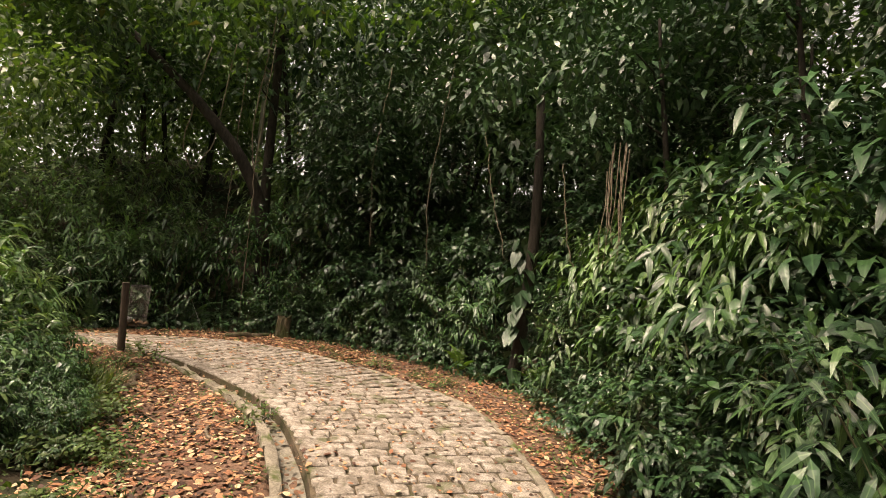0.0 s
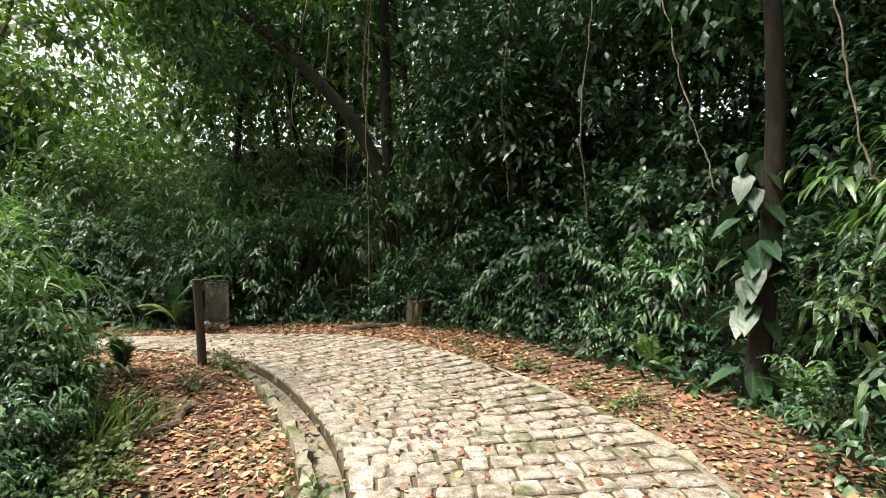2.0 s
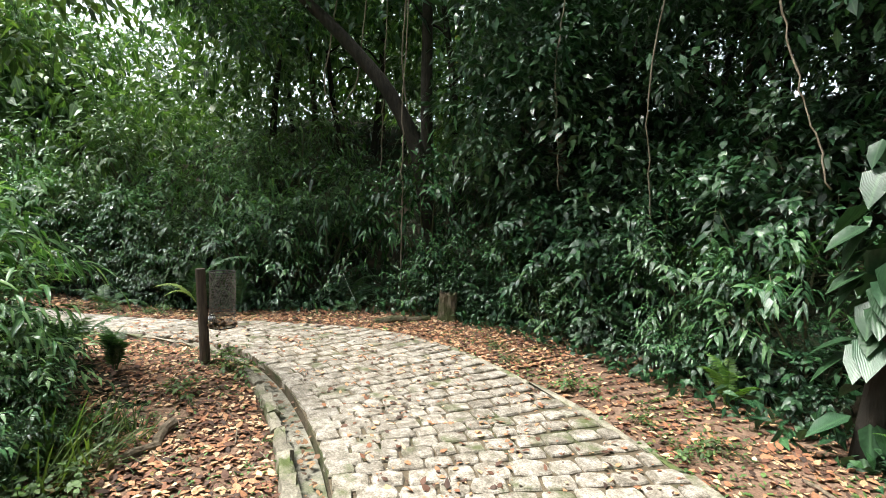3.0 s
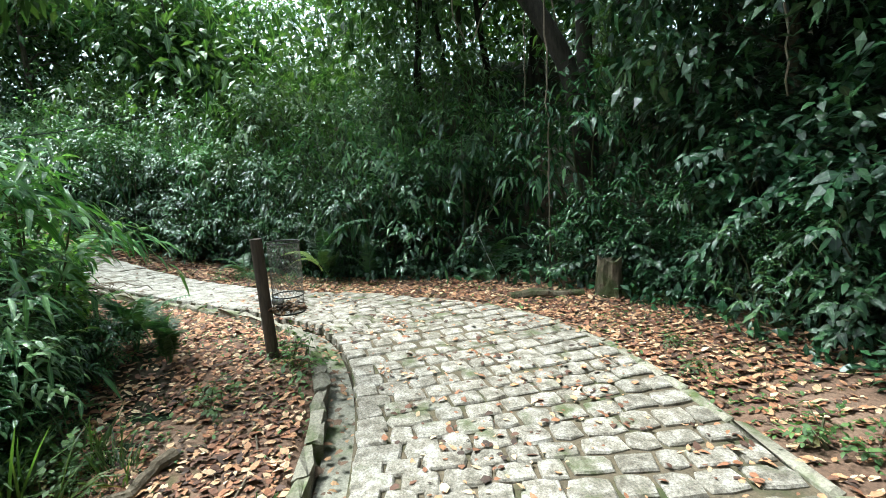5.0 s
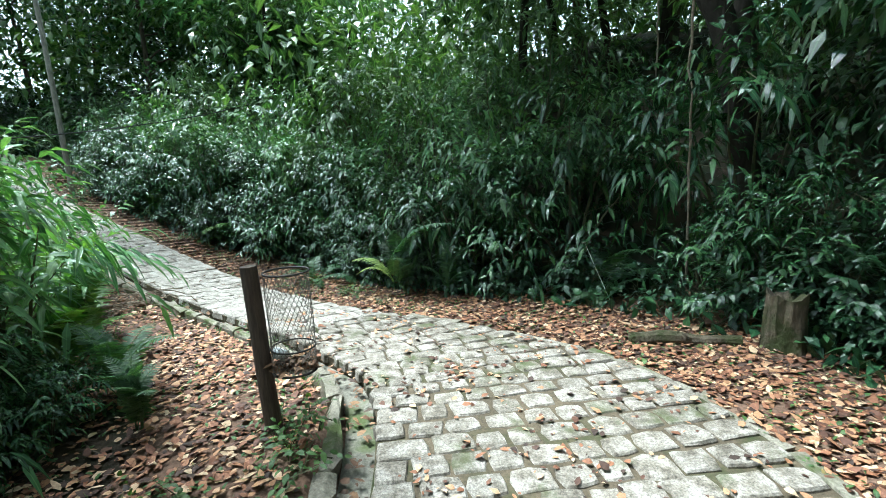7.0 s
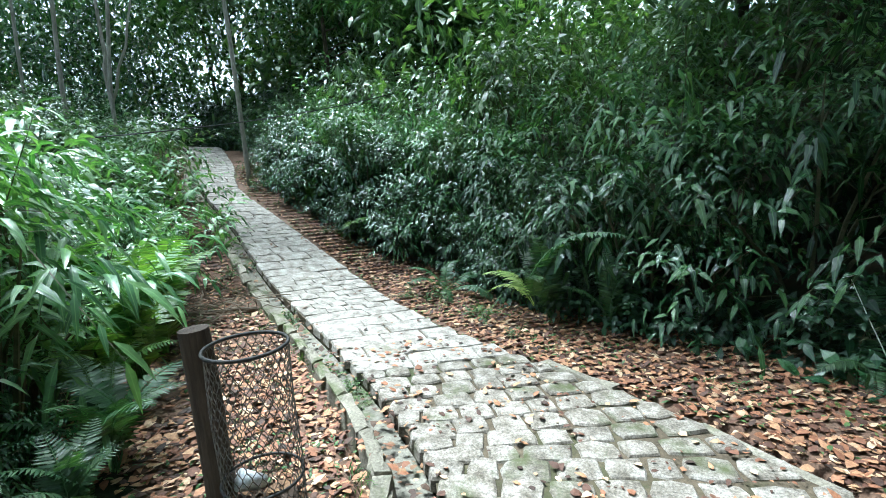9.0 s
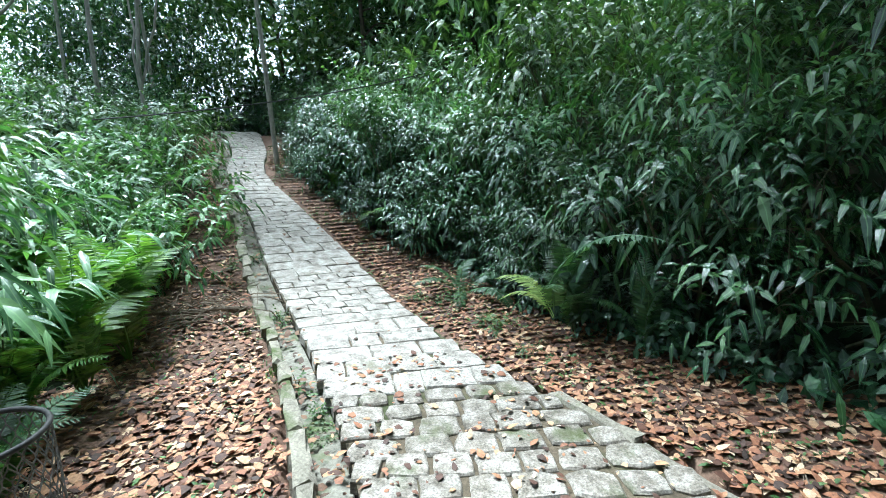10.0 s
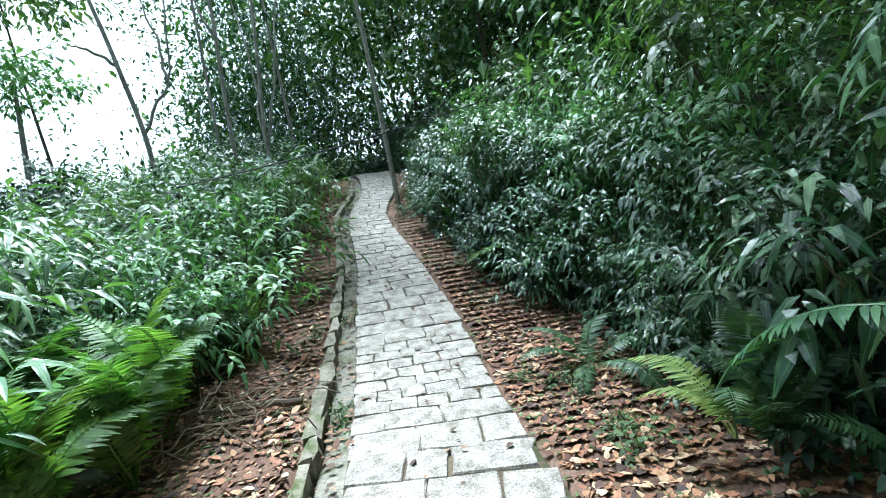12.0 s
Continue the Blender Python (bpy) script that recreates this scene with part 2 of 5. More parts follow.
def unit(a):
    a = np.asarray(a, dtype=float)
    return a / np.maximum(np.linalg.norm(a, axis=-1, keepdims=True), 1e-9)


class Build:
    """Collects vertices, faces and leaf coordinates of one mesh."""

    def __init__(self):
        self.v, self.f, self.uv, self.n = [], [], [], 0

    def add(self, v, f, uv=None):
        v = np.asarray(v, dtype=float).reshape(-1, 3)
        self.v.append(v)
        self.f += [tuple(int(i) + self.n for i in q) for q in f]
        self.uv.append(np.full((len(v), 2), 0.5) if uv is None else np.asarray(uv, dtype=float))
        self.n += len(v)

    def mesh(self, name, mat, smooth=False):
        return raw_mesh(name, np.concatenate(self.v), self.f, mat, np.concatenate(self.uv), smooth)

    def leaves(self, base, along, up, length, width, droop=0.25, fold=0.25, fine=False, shape=(0.32, 1.0, 0.7, 0.72)):
        """Leaves as bent, pointed blades. base, along, up: n x 3; length, width: n."""
        base, along = np.asarray(base, float), unit(along)
        side = unit(np.cross(along, up))
        nrm = np.cross(side, along)
        length, width = np.asarray(length, float)[:, None], np.asarray(width, float)[:, None] * 0.5
        droop = np.asarray(droop, float) * np.ones(len(base))
        down = np.array([0, 0, -1.0])

        def at(t, s, lift):
            return base + along * length * t + down * (droop[:, None] * length * t * t) + side * width * s + nrm * width * lift

        a, wa, b, wb = shape or (0.4, 1.0, 0.7, 0.7)
        if shape is None:
            v = np.stack([at(0, 0, 0), at(0.42, -1, 0.12), at(0.42, 1, 0.12), at(1, 0, 0)], 1)
            f = [(0, 2, 1), (1, 2, 3)]
            uv = [(0.5, 0), (0, 0.42), (1, 0.42), (0.5, 1)]
        elif fine:
            v = np.stack([at(0, 0, 0), at(a, -wa, fold * wa), at(a, 0, 0), at(a, wa, fold * wa), at(b, -wb, fold * wb), at(b, 0, 0), at(b, wb, fold * wb), at(1, 0, 0)], 1)
            f = [(0, 3, 2), (0, 2, 1), (2, 3, 6, 5), (1, 2, 5, 4), (5, 6, 7), (4, 5, 7)]
            uv = [(0.5, 0), (0, a), (0.5, a), (1, a), (0, b), (0.5, b), (1, b), (0.5, 1)]
        else:
            v = np.stack([at(0, 0, 0), at(a, -wa, 0.5 * fold), at(a, wa, 0.5 * fold), at(b, -wb, 0.5 * fold), at(b, wb, 0.5 * fold), at(1, 0, 0)], 1)
            f = [(0, 2, 1), (1, 2, 4, 3), (3, 4, 5)]
            uv = [(0.5, 0), (0, a), (1, a), (0, b), (1, b), (0.5, 1)]
        k, count = v.shape[1], len(base)
        for i in range(count):
            o = self.n + i * k
            self.f += [tuple(j + o for j in q) for q in f]
        self.v.append(v.reshape(-1, 3))
        self.uv.append(np.tile(np.array(uv, float), (count, 1)))
        self.n += k * count

    def tube(self, pts, radii, sides=6, cap=True):
        pts = np.asarray(pts, float)
        radii = np.ones(len(pts)) * radii
        tan = unit(np.gradient(pts, axis=0))
        ref = np.array([1.0, 0, 0]) if abs(tan[0][2]) > 0.8 else np.array([0, 0, 1.0])
        x = unit(np.cross(tan, ref))
        y = np.cross(tan, x)
        a = np.linspace(0, 2 * math.pi, sides, endpoint=False)
        ring = pts[:, None] + radii[:, None, None] * (np.cos(a)[None, :, None] * x[:, None] + np.sin(a)[None, :, None] * y[:, None])
        f = []
        for i in range(len(pts) - 1):
            for j in range(sides):
                k = (j + 1) % sides
                f.append((i * sides + j, i * sides + k, (i + 1) * sides + k, (i + 1) * sides + j))
        if cap:
            f += [tuple(range(sides))[::-1], tuple((len(pts) - 1) * sides + j for j in range(sides))]
        self.add(ring, f)


def bent(p, q, sag, rng, steps=8, wobble=0.0):
    """A line from p to q that sags and wobbles."""
    t = np.linspace(0, 1, steps)[:, None]
    p, q = np.asarray(p, float), np.asarray(q, float)
    line = p + (q - p) * t
    line[:, 2] -= sag * 4 * (t * (1 - t))[:, 0]
    if wobble:
        w = rng.normal(0, wobble, (steps, 3))
        w[0] = w[-1] = 0
        line += w
    return line


# ---- the plan: path edges, heights ----
LEFT = np.array([(0.6, -6), (0.55, -3.5), (0.35, -1.0), (0.1, 0.6), (-0.45, 2.0), (-1.3, 3.0), (-2.2, 3.7), (-3.0, 4.2), (-3.9, 4.53), (-5.0, 4.76), (-6.0, 4.84), (-7.0, 4.72), (-7.6, 4.3), (-8.5, 3.42), (-9.5, 2.33), (-10.5, 1.18), (-12.05, -0.55), (-13.95, -2.9), (-16.2, -5.0), (-18.2, -8.0), (-18.7, -12)])
RIGHT = np.array([(2.8, -6), (2.75, -3.5), (2.45, -0.8), (1.9, 1.4), (0.88, 2.95), (-0.02, 4.32), (-0.78, 5.38), (-1.66, 6.2), (-3.0, 6.72), (-4.8, 7.03), (-6.2, 7.06), (-7.3, 6.65), (-8.3, 5.7), (-9.23, 4.35), (-10.3, 3.06), (-11.37, 1.88), (-12.78, -0.02), (-14.55, -2.4), (-16.85, -4.4), (-19.5, -7.6), (-20.2, -12)])


def spline(pts, per=14):
    p = np.vstack([2 * pts[0] - pts[1], pts, 2 * pts[-1] - pts[-2]])
    out = []
    for i in range(1, len(p) - 2):
        for t in np.arange(per) / per:
            a, b, c, d = p[i - 1], p[i], p[i + 1], p[i + 2]
            out.append(0.5 * (2 * b + (c - a) * t + (2 * a - 5 * b + 4 * c - d) * t * t + (3 * b - a - 3 * c + d) * t ** 3))
    return np.array(out)


EL, ER = spline(LEFT), spline(RIGHT)
MID = (EL + ER) / 2
ACROSS = unit(ER - EL)
HALF = np.linalg.norm(ER - EL, axis=1) / 2
ARC = np.concatenate([[0], np.cumsum(np.linalg.norm(np.diff(MID, axis=0), axis=1))])
LENGTH = ARC[-1]


def smooth(a, b, x):
    t = np.clip((x - a) / (b - a), 0, 1)
    return t * t * (3 - 2 * t)


def grade(x, y):
    """The even grade that path and verges share: level at first, then rising to the west."""
    dx, dy = x + 9.9, y - 3.6
    d = -0.68 * dx - 0.73 * dy
    e = 0.73 * dx - 0.68 * dy
    d = np.minimum(d, 13)
    return 0.215 * 0.7 * np.log1p(np.exp((d - 1.5) / 0.7)) + 0.08 * np.clip(e, -2, 2.3) * smooth(-4.5, -1, d)


def lateral(x, y):
    """Arc length along the path, distance past the left edge and past the right edge."""
    x, y = np.atleast_1d(np.asarray(x, float)), np.atleast_1d(np.asarray(y, float))
    s, dl, dr = np.zeros(len(x)), np.zeros(len(x)), np.zeros(len(x))
    for i in range(0, len(x), 4000):
        px, py = x[i:i + 4000, None], y[i:i + 4000, None]
        k = np.argmin((px - MID[None, :, 0]) ** 2 + (py - MID[None, :, 1]) ** 2, axis=1)
        off = np.stack([px[:, 0] - MID[k, 0], py[:, 0] - MID[k, 1]], 1)
        lat = (off * ACROSS[k]).sum(1)
        far = np.linalg.norm(off, axis=1) * np.sign(lat)
        lat = np.where(np.abs(far) > HALF[k] + 1.5, far, lat)
        s[i:i + 4000], dl[i:i + 4000], dr[i:i + 4000] = ARC[k], -lat - HALF[k], lat - HALF[k]
    return s, dl, dr


def lumps(x, y):
    return (0.5 * np.sin(2.1 * x + 1.3 * y + 0.7) + 0.5 * np.sin(-1.1 * x + 2.7 * y) + 0.35 * np.sin(5.3 * x - 3.1 * y + 2) + 0.3 * np.sin(4.1 * y + 6.3 * x + 1))


A_BEND, A_TURN = float(ARC[np.argmin(np.hypot(MID[:, 0] + 6.8, MID[:, 1] - 5.9))]), float(ARC[np.argmin(np.hypot(MID[:, 0] + 8.9, MID[:, 1] - 3.9))])


def verge_width(s):
    """How much wider than a metre the bare verge right of the path is."""
    return 0.15 + 0.75 * smooth(A_BEND - 5.5, A_BEND - 3.5, s) * smooth(A_TURN + 0.8, A_BEND + 0.8, s) + 0.28 * smooth(A_TURN - 1.2, A_TURN + 0.4, s) - 0.4 * smooth(A_TURN + 2.0, A_TURN + 4.5, s)


def ground_z(x, y):
    x, y = np.atleast_1d(np.asarray(x, float)), np.atleast_1d(np.asarray(y, float))
    s, dl, dr = lateral(x, y)
    z = grade(x, y) + 0.018 * lumps(x, y) * smooth(0.3, 0.8, np.maximum(dl, dr))
    hill = np.maximum(dr - 1.0 - verge_width(s), 0)
    z += 8.0 * (1 - 0.6 * smooth(A_TURN + 2.0, A_TURN + 7.0, s)) * (1 - np.exp(-0.085 * hill ** 2 / (hill + 1.0) - 0.02 * hill))
    fall = np.maximum(dl - 2.6, 0)
    z -= 4.0 * (1 - np.exp(-0.06 * fall ** 2 / (fall + 1.5)))
    z += 0.10 * np.exp(-((x + 6.1) ** 2 + (y - 3.9) ** 2) / 0.7)
    z -= 0.17 * smooth(0.02, -0.1, np.maximum(dl - 0.3, dr))
    return z


def on_ground(x, y):
    return float(ground_z(x, y)[0])


def spot(arc, off, right=True):
    """A place off metres beyond an edge of the path."""
    k = int(np.clip(np.searchsorted(ARC, arc), 0, len(ARC) - 1))
    p = ER[k] + ACROSS[k] * off if right else EL[k] - ACROSS[k] * off
    return float(p[0]), float(p[1])


# ---- ground ----
def graded(lo, hi, step):
    core = np.arange(lo, hi + step / 2, step)
    out = [0.3]
    while sum(out) < 900:
        out.append(out[-1] * 1.28)
    run = np.cumsum(out)
    return np.concatenate([lo - run[::-1], core, hi + run])


gx, gy = graded(-15.0, 3.5, 0.11), graded(-4.5, 9.5, 0.11)
mx, my = np.meshgrid(gx, gy)
gz = ground_z(mx.ravel(), my.ravel())
cols = len(gx)
quads = [(r * cols + c, r * cols + c + 1, (r + 1) * cols + c + 1, (r + 1) * cols + c) for r in range(len(gy) - 1) for c in range(cols - 1)]
ground = new("ground", raw_mesh("ground", np.stack([mx.ravel(), my.ravel(), gz], 1), quads, SOIL, None, True))
ground.data.materials.append(HUMUS)
gs, gl, gr = lateral(mx.ravel(), my.ravel())
wild = ((np.maximum(gl - 1.5, gr - 1.0 - verge_width(gs)) + 0.25 * lumps(mx.ravel() * 1.7, my.ravel() * 1.7)) > 0).astype(np.int32)
wild = wild.reshape(len(gy), cols)[:-1, :-1].ravel()
ground.data.polygons.foreach_set("material_index", wild)
tagged(ground, "reddish brown earth strewn with dry leaves", "ground", kind="structure")


# ---- plants ----
def shrub_meshes(seed, height, radius, lobes, twigs, per, size, slim, droop, mat, fine=False, rise=0.45, shape=(0.32, 1.0, 0.7, 0.72), bare=0.15):
    """Stems and foliage of a shrub: lobes of leafy twigs on bent stems, with gaps between."""
    rng = np.random.default_rng(seed)
    wood, green = Build(), Build()
    centres = []
    for i in range(lobes):
        a, r = rng.uniform(0, 2 * math.pi), radius * math.sqrt(rng.uniform(0.02, 0.62))
        z = height * rng.uniform(bare + 0.1, 0.86) * (1 - 0.3 * (r / radius) ** 2)
        centres.append((r * math.cos(a), r * math.sin(a), z))
        root = (0.12 * radius * math.cos(a), 0.12 * radius * math.sin(a), -0.12)
        wood.tube(bent(root, centres[-1], -0.1 * height * rng.uniform(0.2, 1), rng, 4, 0.015), np.linspace(0.012 + 0.006 * height, 0.004, 4), 4)
    for c in centres:
        lobe = radius * rng.uniform(0.34, 0.58)
        for j in range(twigs // lobes):
            d = unit(rng.normal(0, 1, 3) + (0, 0, 0.25))
            start = np.array(c) + d * lobe * rng.uniform(0.15, 0.8) * (1, 1, 0.9)
            start[2] = max(start[2], 0.06)
            way = unit(d * 0.8 + rng.normal(0, 0.35, 3) + (0, 0, rise))
            span = size * rng.uniform(2.0, 3.4)
            t = np.linspace(0.08, 1, per)
            line = start + way * span * t[:, None]
            line[:, 2] -= 0.28 * span * t ** 2
            if j % 3 == 0:
                wood.tube(np.array([start - way * 0.1, line[-1]]), (0.004, 0.0015), 3, False)
            side = unit(np.cross(way, (0, 0, 1)) + rng.normal(0, 0.15, 3))
            sign = np.where(np.arange(per) % 2, 1.0, -1.0)[:, None]
            along = way * (0.4 + 0.35 * t[:, None]) + side * sign * (0.95 - 0.55 * t[:, None]) + rng.normal(0, 0.2, (per, 3)) + (0, 0, -0.3)
            up = np.array([0, 0, 1.0]) + 0.55 * d * (1, 1, 0.3) + rng.normal(0, 0.22, (per, 3))
            ls = size * rng.uniform(0.6, 1.15, per) * (1 - 0.25 * np.abs(t - 0.5))
            green.leaves(line, along, up, ls, ls * slim * rng.uniform(0.85, 1.15, per), droop * rng.uniform(0.5, 1.5, per), 0.3, fine, shape)
    return wood.mesh("stem", STEM), green.mesh("foliage", mat, fine)


def plant(name, stem_mesh, leaf_mesh, label, category, group):
    root = tagged(new(name), label, category, group)
    tagged(child("stem", stem_mesh, root), kind="stuff")
    tagged(child("foliage", leaf_mesh, root), kind="stuff")
    return root


PROTO_FAR = pose(0, 0, -60)


class Kind:
    """A sort of plant with some variants. put() sets down the variants themselves first, then copies."""

    def __init__(self, name, label, category, group, meshes):
        self.name, self.label, self.category, self.group, self.meshes, self.made, self.turn = name, label, category, group, meshes, {}, 0

    def put(self, x, y, size=1.0, yaw=0.0, sink=0.05, z=None, tall=1.0):
        i = self.turn % len(self.meshes)
        self.turn += 1
        place = pose(x, y, (on_ground(x, y) if z is None else z) - sink, 0, 0, yaw)
        if i in self.made:
            ob = copy_thing(self.made[i], place)
        else:
            ob = plant(self.name, *self.meshes[i], self.label, self.category, self.group)
            self.made[i] = ob
            ob.matrix_basis = place
        ob.scale = (size, size, size * tall)
        return ob


rng = np.random.default_rng(7)
LANCE = Kind("lance_leaved_shrub", "dense green shrub with long drooping pointed leaves", "shrub", "shrubs on the bank",
             [shrub_meshes(11 + i, 1.5, 0.9, 9, 162, 8, 0.145, 0.31, 0.55, LEAF_LANCE) for i in range(3)])
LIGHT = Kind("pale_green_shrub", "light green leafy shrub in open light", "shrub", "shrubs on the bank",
             [shrub_meshes(21 + i, 1.4, 0.9, 9, 144, 8, 0.135, 0.33, 0.5, LEAF_PALE_LIT) for i in range(2)])
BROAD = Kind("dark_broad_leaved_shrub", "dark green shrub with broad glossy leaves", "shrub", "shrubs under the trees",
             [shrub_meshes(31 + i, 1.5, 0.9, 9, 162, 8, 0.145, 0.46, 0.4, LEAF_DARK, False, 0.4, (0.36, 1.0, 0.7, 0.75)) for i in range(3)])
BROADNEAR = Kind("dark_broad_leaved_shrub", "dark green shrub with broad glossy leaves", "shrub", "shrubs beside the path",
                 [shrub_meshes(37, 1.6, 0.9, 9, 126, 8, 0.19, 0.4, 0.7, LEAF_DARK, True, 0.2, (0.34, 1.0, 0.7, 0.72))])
HEART = Kind("heart_leaved_plant", "low creeping plant with dark heart-shaped leaves", "ground cover", "ground cover along the bank",
             [shrub_meshes(41 + i, 0.5, 0.42, 6, 48, 6, 0.085, 0.82, 0.5, LEAF_HEART, True, 0.2, (0.28, 1.0, 0.66, 0.76), 0.0) for i in range(2)])
HANGING = Kind("hanging_leaved_shrub", "bright green shrub with large hanging pointed leaves", "shrub", "shrubs beside the path",
               [shrub_meshes(51 + i, 2.3, 0.8, 10, 130, 8, 0.185, 0.37, 0.9, LEAF_HANG, True, 0.15, (0.36, 1.0, 0.72, 0.7)) for i in range(2)])
TALLCANE = Kind("tall_cane_plant", "tall green cane plant with long pale leaves", "plant", "cane plants beside the path",
                [shrub_meshes(61 + i, 2.0, 0.55, 9, 81, 8, 0.22, 0.22, 0.6, LEAF_PALE_LIT, True, 0.6) for i in range(2)])
WEED = Kind("small_weed", "small green weed growing in the leaf litter", "weed", "weeds along the path",
            [shrub_meshes(71 + i, 0.15, 0.14, 4, 24, 5, 0.045, 0.55, 0.2, GRASS, False, 0.3, (0.34, 1.0, 0.7, 0.75), 0.0) for i in range(2)])


def frond_mesh(seed, length, pairs, pinna, arch, mat):
    """One arching fern frond with its two rows of leaflets."""
    rng = np.random.default_rng(seed)
    b = Build()
    t = np.linspace(0, 1, 12)
    x = length * (t - 0.18 * t ** 2)
    z = length * arch * (1.15 * t - 1.25 * t ** 2)
    line = np.stack([x, 0.03 * length * np.sin(3 * t + seed), z], 1)
    b.tube(line, np.linspace(0.006, 0.0015, 12), 4)
    k = np.linspace(0.14, 0.985, pairs)
    pos = np.stack([np.interp(k, t, line[:, j]) for j in range(3)], 1)
    tan = unit(np.stack([np.interp(k, t, np.gradient(line[:, j])) for j in range(3)], 1))
    size = pinna * np.sin(np.pi * np.clip(0.12 + 0.88 * k, 0, 1)) ** 0.6
    for s in (-1, 1):
        side = np.array([0, s, 0]) + 0.35 * tan + rng.normal(0, 0.06, (pairs, 3))
        up = np.cross(tan, (0, 1.0, 0)) * -1 + rng.normal(0, 0.15, (pairs, 3))
        up = np.where(up[:, 2:3] < 0, -up, up)
        b.leaves(pos, side, up, size * rng.uniform(0.9, 1.1, pairs), size * 0.21, 0.25, 0.0, False, (0.2, 1.0, 0.65, 0.7))
    return b.mesh("frond", mat)


FRONDS = {m.name: [frond_mesh(80 + 3 * j + i, (0.9, 0.75, 1.0)[i], 30, 0.13, (0.62, 0.8, 0.5)[i], m) for i in range(3)] for j, m in enumerate((LEAF_FERN, LEAF_FERN_DARK, LEAF_FERN_PALE))}


def fern(x, y, size, fronds, mat, seed, label, spread=(0, 360), z=None, lift=0, steep=(-38, 5)):
    r = np.random.default_rng(seed)
    root = tagged(new("fern"), label, "fern", "ferns along the path")
    root.matrix_basis = pose(x, y, (on_ground(x, y) if z is None else z) + lift)
    for i in range(fronds):
        yaw = spread[0] + (spread[1] - spread[0]) * (i + r.uniform(0.2, 0.8)) / fronds
        s = size * r.uniform(0.75, 1.15)
        child("frond", FRONDS[mat.name][int(r.integers(3))], root, "", pose(0, 0, 0, r.uniform(-20, 20), r.uniform(*steep), yaw) @ Matrix.Scale(s, 4))
    return root


def grass_mesh(seed, blades, height, reach):
    r = np.random.default_rng(seed)
    b = Build()
    a = r.uniform(0, 2 * math.pi, blades)
    rad = reach * np.sqrt(r.uniform(0, 1, blades))
    base = np.stack([rad * np.cos(a), rad * np.sin(a), np.full(blades, -0.02)], 1)
    along = np.stack([0.45 * np.cos(a) + r.normal(0, 0.25, blades), 0.45 * np.sin(a) + r.normal(0, 0.25, blades), np.ones(blades)], 1)
    side = np.stack([-np.sin(a), np.cos(a), r.normal(0, 0.3, blades)], 1)
    ls = height * r.uniform(0.5, 1.15, blades)
    b.leaves(base, along, np.cross(along, side), ls, 0.006 + 0.014 * height * np.ones(blades), r.uniform(0.15, 0.6, blades), 0.0, False, (0.25, 1.0, 0.65, 0.7))
    return b.mesh("grass_tuft", GRASS)


TUFTS = [grass_mesh(90, 60, 0.55, 0.16), grass_mesh(91, 40, 0.13, 0.12), grass_mesh(92, 36, 0.09, 0.10)]


def tuft(x, y, which, size, yaw, label):
    ob = tagged(new("grass_tuft", TUFTS[which]), label, "grass", "grass along the path")
    ob.matrix_basis = pose(x, y, on_ground(x, y), 0, 0, yaw) @ Matrix.Scale(size, 4)
    return ob


# ---- trees ----
def crown_mesh(seed, radius, height, clumps, per, size, mat, slim=0.42):
    """A crown of many leafy sprays in uneven clumps, with gaps."""
    r = np.random.default_rng(seed)
    b = Build()
    for i in range(clumps):
        d = unit(r.normal(0, 1, 3))
        c = d * np.array([radius, radius, height * 0.5]) * r.uniform(0.35, 1.0)
        lobe = radius * r.uniform(0.22, 0.42)
        p = c + r.normal(0, 0.5, (per, 3)) * lobe * (1, 1, 0.6)
        along = unit(p - c) + r.normal(0, 0.6, (per, 3)) + (0, 0, -0.15)
        up = np.array([0, 0, 1.0]) + r.normal(0, 0.45, (per, 3))
        ls = size * r.uniform(0.6, 1.2, per)
        b.leaves(p, along, up, ls, ls * slim * 1.15, 0.3, 0.0, False, None)
    return b.mesh("crown", mat)


CROWNS = [crown_mesh(100 + i, 2.0, 3.2, 32, 46, 0.24, LEAF_TREE) for i in range(3)]
CROWNS_LIT = [crown_mesh(120 + i, 2.0, 3.0, 34, 44, 0.24, LEAF_PALE_LIT) for i in range(2)]
CROWNS_DARK = [crown_mesh(110 + i, 2.0, 3.4, 30, 54, 0.2, LEAF_DARK) for i in range(2)]


